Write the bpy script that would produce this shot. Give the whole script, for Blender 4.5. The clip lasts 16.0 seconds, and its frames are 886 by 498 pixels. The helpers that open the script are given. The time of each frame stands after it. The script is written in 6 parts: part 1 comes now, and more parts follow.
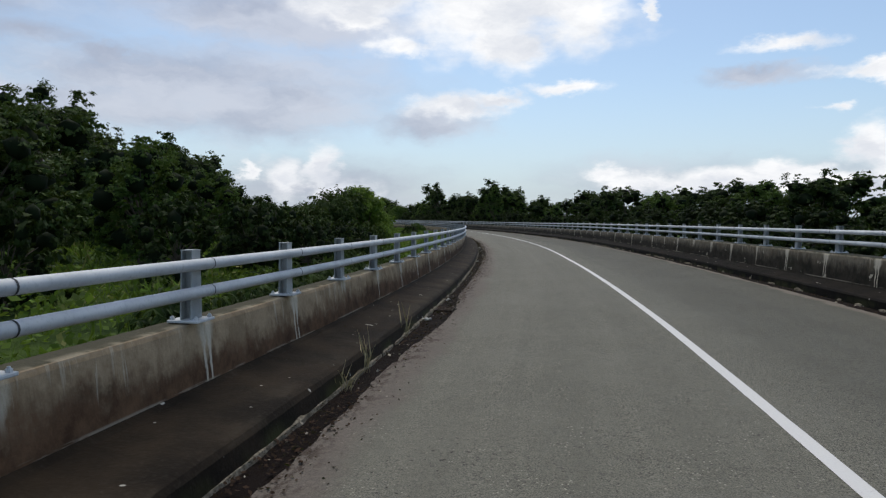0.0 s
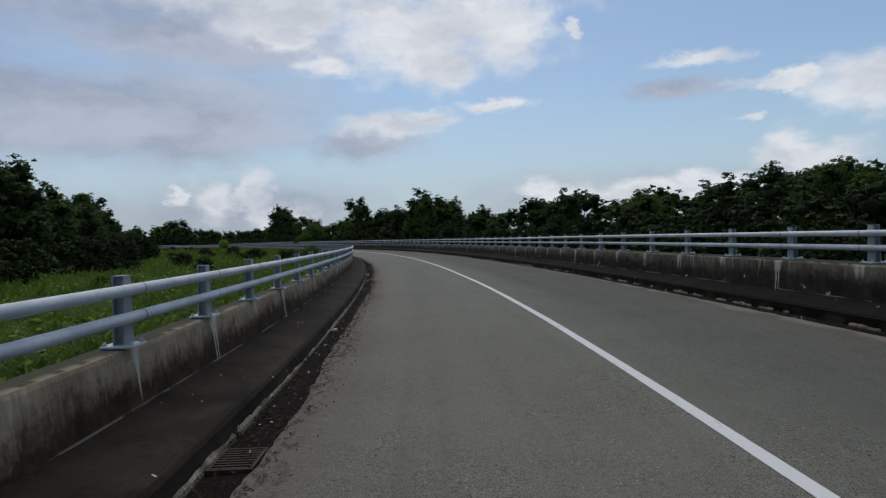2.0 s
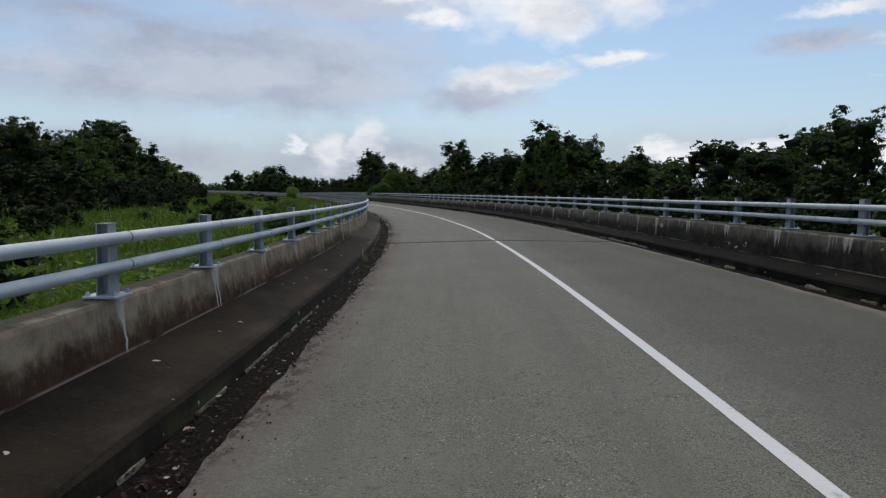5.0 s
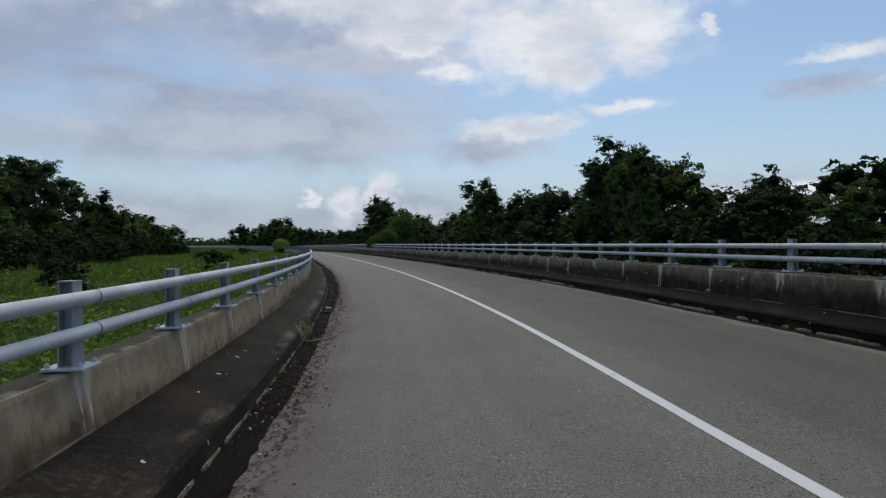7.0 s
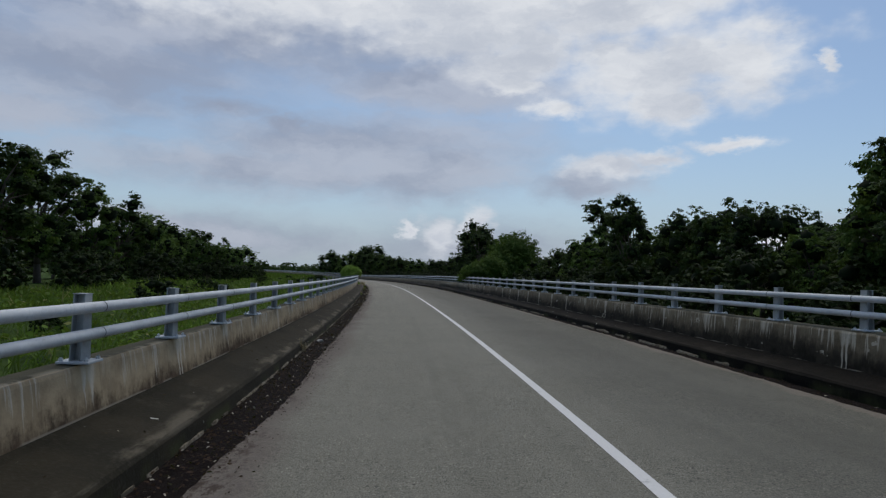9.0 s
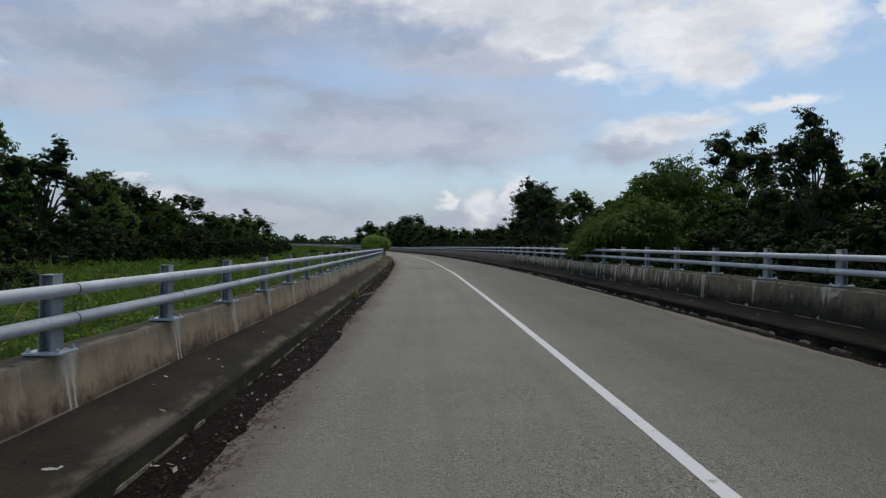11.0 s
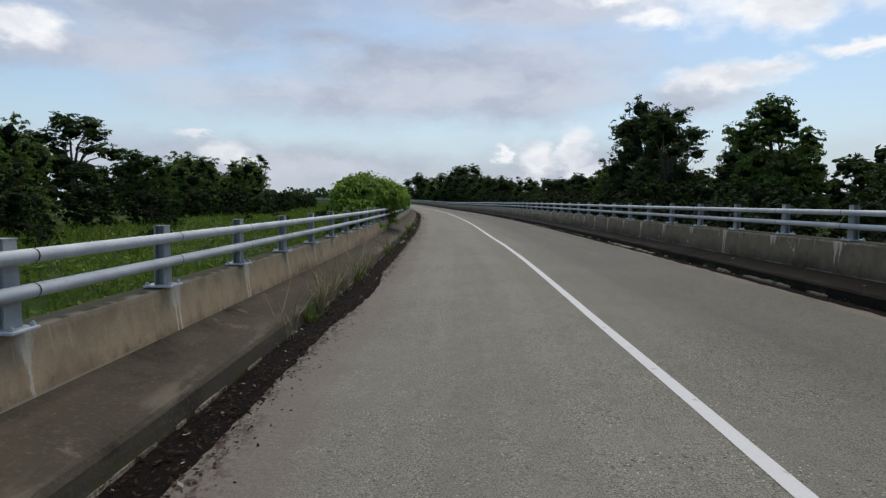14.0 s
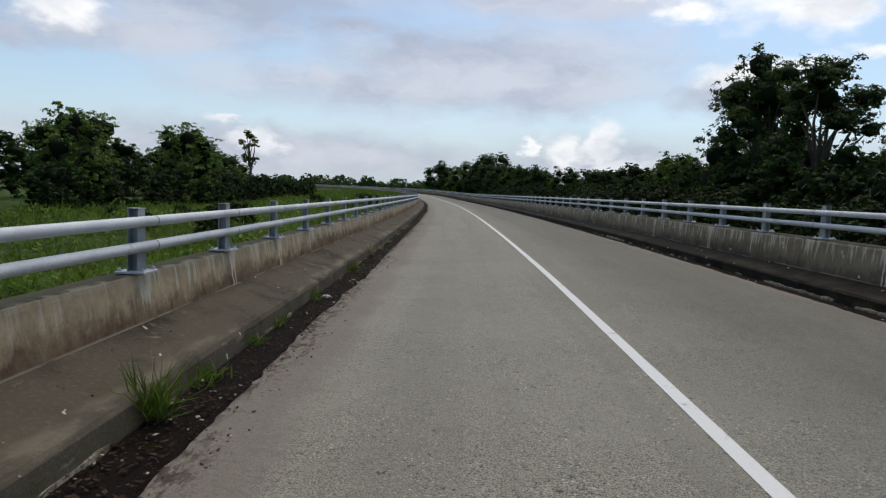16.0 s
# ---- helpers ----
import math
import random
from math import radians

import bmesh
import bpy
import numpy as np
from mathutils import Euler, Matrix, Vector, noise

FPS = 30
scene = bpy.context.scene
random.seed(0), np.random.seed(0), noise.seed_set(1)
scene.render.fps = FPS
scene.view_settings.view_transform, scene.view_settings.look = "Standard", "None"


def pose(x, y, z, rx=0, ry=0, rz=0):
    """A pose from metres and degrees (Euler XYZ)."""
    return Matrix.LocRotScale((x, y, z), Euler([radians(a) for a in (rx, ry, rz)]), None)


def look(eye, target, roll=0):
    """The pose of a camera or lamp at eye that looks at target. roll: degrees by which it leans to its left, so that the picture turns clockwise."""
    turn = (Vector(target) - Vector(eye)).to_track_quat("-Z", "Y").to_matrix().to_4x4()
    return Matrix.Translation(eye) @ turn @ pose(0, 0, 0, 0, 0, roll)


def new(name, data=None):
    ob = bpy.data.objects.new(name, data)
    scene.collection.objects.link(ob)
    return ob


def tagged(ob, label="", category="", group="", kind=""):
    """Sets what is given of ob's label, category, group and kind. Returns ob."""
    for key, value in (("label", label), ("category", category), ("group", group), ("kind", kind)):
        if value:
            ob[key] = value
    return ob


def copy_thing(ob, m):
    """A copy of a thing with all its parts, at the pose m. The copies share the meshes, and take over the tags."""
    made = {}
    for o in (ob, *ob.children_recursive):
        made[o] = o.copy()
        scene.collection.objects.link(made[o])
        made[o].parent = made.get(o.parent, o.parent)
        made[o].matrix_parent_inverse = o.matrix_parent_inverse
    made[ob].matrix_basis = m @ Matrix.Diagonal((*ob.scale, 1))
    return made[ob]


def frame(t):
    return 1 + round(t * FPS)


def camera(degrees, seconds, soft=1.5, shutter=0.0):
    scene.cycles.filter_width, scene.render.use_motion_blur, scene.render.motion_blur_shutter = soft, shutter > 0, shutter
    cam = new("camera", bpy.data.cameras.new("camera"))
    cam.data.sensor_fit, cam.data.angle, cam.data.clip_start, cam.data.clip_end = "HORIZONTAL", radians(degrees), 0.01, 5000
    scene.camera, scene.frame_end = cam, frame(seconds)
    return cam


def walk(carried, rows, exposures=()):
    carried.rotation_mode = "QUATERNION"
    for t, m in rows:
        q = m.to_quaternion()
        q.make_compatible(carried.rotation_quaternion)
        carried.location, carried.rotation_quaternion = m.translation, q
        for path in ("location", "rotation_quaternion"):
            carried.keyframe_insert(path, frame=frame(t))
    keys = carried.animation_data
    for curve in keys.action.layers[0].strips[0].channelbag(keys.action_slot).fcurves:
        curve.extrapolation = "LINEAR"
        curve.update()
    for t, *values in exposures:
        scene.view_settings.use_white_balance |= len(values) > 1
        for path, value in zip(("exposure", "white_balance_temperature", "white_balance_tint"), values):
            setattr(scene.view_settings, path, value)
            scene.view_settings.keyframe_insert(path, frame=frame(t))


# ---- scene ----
# ---------------------------------------------------------------- camera
cam = camera(67.97, 16.0, soft=1.25)
PATH = (  # seconds, x, y, z, pitch, roll, yaw
    (0.0, -1.746, 0.224, 1.483, -2.369, -0.421, 2.774),
    (0.5, -1.108, 7.351, 1.473, -4.748, -0.422, 2.621),
    (1.0, -0.627, 14.494, 1.471, -2.219, 0.977, 0.656),
    (1.5, -0.268, 21.656, 1.478, -1.044, -0.566, -2.277),
    (2.0, 0.004, 28.845, 1.492, -0.873, 1.875, -2.692),
    (2.5, 0.175, 36.038, 1.509, -1.700, 2.556, -0.605),
    (3.0, 0.259, 43.210, 1.529, -4.425, 0.418, 2.596),
    (3.5, 0.126, 50.371, 1.542, -5.285, -0.871, 3.393),
    (5.8, -2.546, 83.194, 1.565, -2.950, -0.022, 8.415),
    (6.0, -2.986, 86.094, 1.570, -1.997, -0.135, 8.689),
    (6.5, -4.379, 93.532, 1.580, -2.117, -0.450, 9.017),
    (7.0, -5.972, 101.081, 1.596, -0.274, 0.827, 7.852),
    (7.5, -7.596, 108.717, 1.627, 3.858, -0.183, 7.342),
    (8.0, -9.358, 116.295, 1.666, 2.074, -3.330, 9.914),
    (8.5, -11.337, 123.661, 1.707, -0.091, -2.124, 12.276),
    (9.0, -13.528, 130.856, 1.748, 2.598, -1.676, 15.933),
    (9.5, -15.941, 137.910, 1.786, 0.240, -1.451, 18.648),
    (12.0, -29.194, 172.450, 1.998, -0.241, 0.872, 20.553),
    (12.5, -31.937, 179.337, 2.044, -3.344, 2.611, 21.042),
    (13.0, -34.639, 186.253, 2.087, -2.978, 1.208, 21.161),
    (13.5, -37.488, 193.123, 2.120, -3.672, 0.256, 22.554),
    (14.0, -40.361, 200.082, 2.148, -4.048, -0.241, 24.381),
    (14.5, -43.228, 207.067, 2.169, -1.707, 2.604, 27.881),
    (15.0, -46.232, 213.947, 2.177, -5.524, -0.778, 28.331),
    (15.5, -49.326, 220.758, 2.189, -4.123, 1.384, 26.301),
    (16.0, -52.464, 227.565, 2.211, -4.862, -1.906, 26.503),
)
walk(cam, [(t, pose(x, y, z, 90 + p, r, w)) for t, x, y, z, p, r, w in PATH], exposures=(
    (0.0, 0.1, 6450, 10), (0.5, -0.06, 6400, 10), (1.0, -0.06, 6350, 10), (1.5, -0.24, 6250, 10), (2.0, -0.29, 6200, 10), (3.0, -0.32, 6200, 10), (3.5, -0.05, 6350, 10), (6.0, -0.06, 6350, 10), (6.5, -0.17, 6300, 10), (7.5, -0.2, 6150, 10),
    (8.0, -0.34, 6150, 10), (9.0, -0.36, 6150, 10), (9.7, -0.32, 6200, 10), (12.0, -0.1, 6350, 10), (12.5, -0.16, 6350, 10), (13.0, -0.1, 6400, 10), (13.5, 0.06, 6450, 10), (14.0, 0.07, 6450, 10), (14.5, 0.0, 6450, 10), (15.0, 0.16, 6500, 10), (16.0, 0.17, 6500, 10)))

# ---------------------------------------------------------------- small node helpers


class Net:
    """A short way to write node trees."""

    def __init__(self, tree):
        self.t = tree

    def put(self, sock, value):
        if isinstance(value, bpy.types.NodeSocket):
            self.t.links.new(value, sock)
        elif value is not None:
            sock.default_value = value

    def math(self, op, a, b=None, c=None, clamp=False):
        nd = self.t.nodes.new("ShaderNodeMath")
        nd.operation, nd.use_clamp = op, clamp
        for s, v in zip(nd.inputs, (a, b, c)):
            self.put(s, v)
        return nd.outputs[0]

    def vec(self, op, a, b=None):
        nd = self.t.nodes.new("ShaderNodeVectorMath")
        nd.operation = op
        self.put(nd.inputs[0], a)
        self.put(nd.inputs[1], b)
        return nd.outputs["Value" if op in ("LENGTH", "DOT_PRODUCT") else "Vector"]

    def noise(self, vector, scale, detail=4.0, rough=0.55, out="Fac"):
        nd = self.t.nodes.new("ShaderNodeTexNoise")
        self.put(nd.inputs["Vector"], vector)
        nd.inputs["Scale"].default_value, nd.inputs["Detail"].default_value, nd.inputs["Roughness"].default_value = scale, detail, rough
        return nd.outputs[out]

    def step(self, value, lo, hi, a=0.0, b=1.0, smooth=True):
        nd = self.t.nodes.new("ShaderNodeMapRange")
        nd.interpolation_type = "SMOOTHSTEP" if smooth else "LINEAR"
        for s, v in zip(nd.inputs, (value, lo, hi, a, b)):
            self.put(s, v)
        return nd.outputs[0]

    def mix(self, fac, a, b, blend="MIX"):
        nd = self.t.nodes.new("ShaderNodeMix")
        nd.data_type, nd.blend_type = "RGBA", blend
        self.put(nd.inputs[0], fac)
        self.put(nd.inputs[6], a)
        self.put(nd.inputs[7], b)
        return nd.outputs[2]

    def xyz(self, v):
        nd = self.t.nodes.new("ShaderNodeSeparateXYZ")
        self.put(nd.inputs[0], v)
        return nd.outputs

    def join(self, x, y, z):
        nd = self.t.nodes.new("ShaderNodeCombineXYZ")
        for s, v in zip(nd.inputs, (x, y, z)):
            self.put(s, v)
        return nd.outputs[0]


# ---------------------------------------------------------------- sky, sun
SUN_AZ, SUN_EL = 6.0, 66.0  # degrees to the left of +y, and up
world = bpy.data.worlds.new("sky")
scene.world = world
world.use_nodes = True
world.node_tree.nodes.clear()
W = Net(world.node_tree)
sky = world.node_tree.nodes.new("ShaderNodeTexSky")
sky.sky_type, sky.sun_disc = "NISHITA", False
sky.sun_elevation, sky.sun_rotation = radians(SUN_EL), radians(-SUN_AZ)
sky.air_density, sky.dust_density, sky.ozone_density = 1.0, 1.6, 1.2
way = world.node_tree.nodes.new("ShaderNodeTexCoord").outputs["Generated"]
wx, wy, wz = W.xyz(way)
az = W.math("MULTIPLY", W.math("ARCTAN2", W.math("MULTIPLY", wx, -1.0), wy), 180 / math.pi)
el = W.math("MULTIPLY", W.math("ARCSINE", wz), 180 / math.pi)
flat0 = W.join(az, el, 0.0)
# the cloud pattern lives in degrees; a warp makes the outlines billow, and it is flattened towards the horizon
warp = W.vec("SUBTRACT", W.noise(W.vec("MULTIPLY", flat0, (0.30, 0.55, 1.0)), 1.0, 5.0, 0.62, "Color"), (0.5, 0.5, 0.5))
flat = W.vec("ADD", flat0, W.vec("MULTIPLY", warp, (5.0, 2.4, 0.0)))
n_fine = W.noise(W.vec("MULTIPLY", flat0, (0.22, 0.36, 1.0)), 1.2, 5.0, 0.50)
n_mid = W.noise(W.vec("ADD", W.vec("MULTIPLY", flat, (0.09, 0.20, 1.0)), (3.1, 7.7, 0.0)), 1.0, 6.0, 0.6)
n_veil = W.noise(W.vec("ADD", W.vec("MULTIPLY", flat, (0.045, 0.15, 1.0)), (11.0, 2.0, 0.0)), 1.0, 6.0, 0.55)


def blobs(rows):
    total = None
    for a, e, ra, re in rows:
        d = W.vec("LENGTH", W.vec("MULTIPLY", W.vec("SUBTRACT", flat, (a, e, 0.0)), (1 / ra, 1 / re, 0.0)))
        b = W.math("SUBTRACT", 1.0, d)
        total = b if total is None else W.math("MAXIMUM", total, b)
    return W.math("MAXIMUM", total, -1.5)


CUMULUS = ((9, 18.6, 8.5, 2.7), (15.5, 20.0, 8, 2.1), (-2, 17.8, 12.5, 4.8), (-8.5, 17.8, 5.0, 4.2), (3, 22.5, 15, 4.0), (13, 20.2, 13, 1.7), (-2.7, 14.6, 5, 2.4), (6, 14.8, 3.5, 1.2), (10.0, 16.6, 3.5, 0.9), (24, 22.4, 14, 2.0),
           (1.4, 9.9, 5.0, 1.2), (-2.0, 10.4, 3.0, 0.9), (-7.5, 11.2, 3.6, 0.7), (-14.6, 17.1, 1.0, 0.8), (13.2, 4.4, 1.8, 2.2), (16.3, 3.6, 2.4, 1.9), (11.2, 2.2, 3, 1.6), (19.3, 4.3, 0.9, 1.0),
           (-11.5, 4.2, 2.2, 0.8), (-14.5, 3.4, 4.0, 1.2), (-20, 3.5, 6, 1.2), (-24.5, 4.2, 3.4, 1.0), (-26, 3.0, 6, 1.2), (-30.3, 5.8, 2.6, 2.2), (-33, 4.5, 4, 2.2), (-28, 8.9, 1.2, 0.6), (-24.5, 13.5, 4.0, 0.75),
           (-30, 11.4, 4, 0.7), (-36, 10.5, 4, 2.6), (57, 12.6, 3.4, 1.7), (42.3, 3.9, 2.2, 1.3), (45, 5.4, 1.6, 0.5), (12, 22.5, 22, 4.6), (32, 24, 24, 5.0))
VEIL = ((35, 13.6, 6, 1.6), (29.5, 12.6, 5, 1.2), (53, 11.3, 13, 1.6), (61, 10.3, 7, 1.2), (25, 11.2, 17, 3.2), (45, 15.5, 17, 4.4), (33, 8.8, 16, 2.4), (18, 9.6, 9, 3.6), (33, 19.5, 22, 5.0), (18, 16.5, 12, 2.4), (14, 3.0, 13, 2.6), (40, 3.0, 24, 2.2), (-24, 3.0, 22, 2.4), (-22, 11.5, 4, 0.8), (4, 8.4, 5, 1.6))
dense = W.math("ADD", blobs(CUMULUS), W.math("MULTIPLY", W.math("SUBTRACT", n_fine, 0.5), 1.35))
cum = W.math("POWER", W.step(dense, -0.2, 0.68), 1.15)
soft_d = W.math("ADD", blobs(VEIL), W.math("MULTIPLY", W.math("SUBTRACT", n_veil, 0.5), 2.0))
veil = W.math("MULTIPLY", W.step(soft_d, -0.45, 0.75), 0.86)
# the rest of the dome: broken cloud of the same kind
rest = W.math("MULTIPLY", W.step(W.noise(way, 2.2, 6.0, 0.55), 0.45, 0.68), W.step(el, 23.0, 30.0))
veil = W.math("MAXIMUM", veil, rest)
haze = W.step(el, -1.0, 13.0, 0.60, 0.0)
blue = W.vec("MULTIPLY", sky.outputs["Color"], (0.124, 0.130, 0.130))
base = W.mix(haze, blue, (0.50, 0.62, 0.78, 1))
veil_col = W.mix(W.step(W.math("ADD", n_mid, W.math("MULTIPLY", W.math("SUBTRACT", n_veil, 0.5), 0.8)), 0.32, 0.68), (0.38, 0.415, 0.51, 1), (0.57, 0.595, 0.67, 1))
shade = W.math("ADD", W.math("ADD", n_mid, W.math("MULTIPLY", W.math("SUBTRACT", n_fine, 0.5), 0.16)), W.math("MULTIPLY", W.math("SUBTRACT", 0.6, dense), 0.12))
cum_col = W.mix(W.step(shade, 0.30, 0.66), (0.66, 0.69, 0.75, 1), (0.96, 0.96, 0.96, 1))
colour = W.mix(cum, W.mix(veil, base, veil_col), cum_col)
back = world.node_tree.nodes.new("ShaderNodeBackground")
W.put(back.inputs[0], colour)
back.inputs[1].default_value = 1.0
W.put(world.node_tree.nodes.new("ShaderNodeOutputWorld").inputs[0], back.outputs[0])

sun = new("sun", bpy.data.lights.new("sun", "SUN"))
sun.data.energy, sun.data.angle, sun.data.color = 1.5, radians(28), (1.0, 0.91, 0.76)
sa, se = radians(SUN_AZ), radians(SUN_EL)
sun.matrix_world = look((-60 * math.sin(sa) * math.cos(se), 60 * math.cos(sa) * math.cos(se), 60 * math.sin(se)), (0, 0, 0))

# ---------------------------------------------------------------- the line of the road
KNOT, S0, S1 = 20.0, -20.0, 900.0
BEND = [40.9, 37.2, 33.5, 28.7, 24.5, 31.6, 45.5, 42.1, 19.4, 7.0, 5.7, 9.0, 11.8, 10.1, 6.8, 5.4, 6.4, 9.3, 10.2, 11.1, 12.0, 12.8, 13.6, 14.3, 15.0, 15.4, 15.8] + [16.4] * 20
GRADE = [-33, -9, 17, 23, -6, 22, 31, 41, 50, 60, 64, 41, 7, 39, 15, 1, 0, 0, 40, 80, 118, 108, 98, 90] + [86.0] * 14 + [60.0] * 9
CROSS_L, CROSS_R = 0.0438, 0.0
RS = np.arange(S0, S1 + 0.01, 0.5)
_kn = S0 + KNOT * np.arange(len(BEND))
_k = np.interp(RS, _kn, np.array(BEND) * 1e-4)
_g = np.interp(RS, _kn, np.array(GRADE) * 1e-4)
RT = np.cumsum(_k) * 0.5
RT = RT - np.interp(0, RS, RT) + radians(-7.316)
RX, RY, RZ = np.cumsum(-np.sin(RT)) * 0.5, np.cumsum(np.cos(RT)) * 0.5, np.cumsum(_g) * 0.5
RX, RY, RZ = (a - np.interp(0, RS, a) for a in (RX, RY, RZ))
TURN0 = float(np.interp(0, RS, RT))


def lay(s, off, h):
    """Places at s along the white line, off metres to its right and h above the carriageway's plane there."""
    s, off, h = np.broadcast_arrays(np.asarray(s, float), np.asarray(off, float), np.asarray(h, float))
    x, y, z, t = (np.interp(s, RS, a) for a in (RX, RY, RZ, RT))
    return np.stack([x + off * np.cos(t), y + off * np.sin(t), z + np.where(off < 0, CROSS_L, CROSS_R) * off + h], -1)


def heading(s):
    return float(np.interp(s, RS, RT))


def at_arc(a, off):
    """s at the arc length a of the line that runs off metres to the right of the white one (a = 0 at s = 0)."""
    return np.interp(a, RS + off * (RT - TURN0), RS)


# ---------------------------------------------------------------- mesh helpers


def mesh_np(name, verts, faces, mat=None, smooth=False):
    """A mesh from arrays; faces: (n, 3) or (n, 4) array, or a list of such."""
    verts = np.asarray(verts, np.float32).reshape(-1, 3)
    groups = [np.asarray(f, np.int32) for f in (faces if isinstance(faces, list) else [faces]) if len(f)]
    loops = np.concatenate([f.reshape(-1) for f in groups])
    sizes = np.concatenate([np.full(len(f), f.shape[1], np.int32) for f in groups])
    me = bpy.data.meshes.new(name)
    me.vertices.add(len(verts))
    me.vertices.foreach_set("co", verts.reshape(-1))
    me.loops.add(len(loops))
    me.loops.foreach_set("vertex_index", loops)
    me.polygons.add(len(sizes))
    me.polygons.foreach_set("loop_start", np.concatenate([[0], np.cumsum(sizes)[:-1]]).astype(np.int32))
    me.polygons.foreach_set("use_smooth", np.full(len(sizes), smooth))
    me.update(calc_edges=True)
    me.validate()
    if mat:
        me.materials.append(mat)
    return me


def sweep(s, section, closed=True):
    """Quads of a cross-section (off, h) carried along s; returns verts, faces. The section runs clockwise as seen looking ahead."""
    n, m = len(s), len(section)
    sec = np.array(section, float)
    v = lay(np.asarray(s)[:, None], sec[None, :, 0], sec[None, :, 1]).reshape(-1, 3)
    i = np.arange(n - 1)[:, None] * m
    j = np.arange(m if closed else m - 1)[None, :]
    k = (j + 1) % m
    f = np.stack([i + j, i + k, i + m + k, i + m + j], -1).reshape(-1, 4)
    faces = [f]
    if closed:
        faces += [np.arange(m)[None, ::-1], (np.arange(m) + (n - 1) * m)[None, :]]
    return v, faces


def part(name, me, parent, label=""):
    ob = new(name, me)
    ob.parent = parent
    return tagged(ob, label) if label else ob


def bm_mesh(name, bm, mat=None, smooth=False):
    me = bpy.data.meshes.new(name)
    bm.normal_update()
    bm.to_mesh(me)
    bm.free()
    for p in me.polygons:
        p.use_smooth = smooth
    if mat:
        me.materials.append(mat)
    return me


def empty(name, place=(0, 0, 0), rz=0.0):
    ob = new(name)
    ob.empty_display_size = 0.2
    ob.matrix_world = Matrix.Translation(place) @ Matrix.Rotation(rz, 4, "Z")
    return ob


def bm_box(bm, x0, y0, z0, x1, y1, z1):
    r = bmesh.ops.create_cube(bm, size=1.0)
    for v in r["verts"]:
        v.co = Vector(((x0 + x1) / 2 + v.co.x * (x1 - x0), (y0 + y1) / 2 + v.co.y * (y1 - y0), (z0 + z1) / 2 + v.co.z * (z1 - z0)))
    return r["verts"]


def bm_tube(bm, a, b, r0, r1, n=8, caps=True):
    a, b = Vector(a), Vector(b)
    d = b - a
    m = Matrix.Translation((a + b) / 2) @ d.to_track_quat("Z", "Y").to_matrix().to_4x4()
    return bmesh.ops.create_cone(bm, cap_ends=caps, segments=n, radius1=r0, radius2=r1, depth=d.length, matrix=m)["verts"]

# ---------------------------------------------------------------- materials


def material(name, build):
    m = bpy.data.materials.new(name)
    m.use_nodes = True
    t = m.node_tree
    t.nodes.clear()
    out, bsdf = t.nodes.new("ShaderNodeOutputMaterial"), t.nodes.new("ShaderNodeBsdfPrincipled")
    t.links.new(bsdf.outputs[0], out.inputs[0])
    bsdf.inputs["Specular IOR Level"].default_value = 0.12
    build(Net(t), bsdf, out)
    return m


def place_of(N):
    return N.t.nodes.new("ShaderNodeNewGeometry").outputs["Position"]


def uv_of(N, layer):
    nd = N.t.nodes.new("ShaderNodeUVMap")
    nd.uv_map = layer
    return nd.outputs[0]


def bump(N, bsdf, height, strength, distance):
    nd = N.t.nodes.new("ShaderNodeBump")
    nd.inputs["Strength"].default_value, nd.inputs["Distance"].default_value = strength, distance
    N.put(nd.inputs["Height"], height)
    N.put(bsdf.inputs["Normal"], nd.outputs[0])


def grey(v, warm=0.0):
    return (v * (1 + warm), v, v * (1 - warm), 1)


def tint(v):
    return (v * 1.05, v * 1.01, v * 0.80, 1)


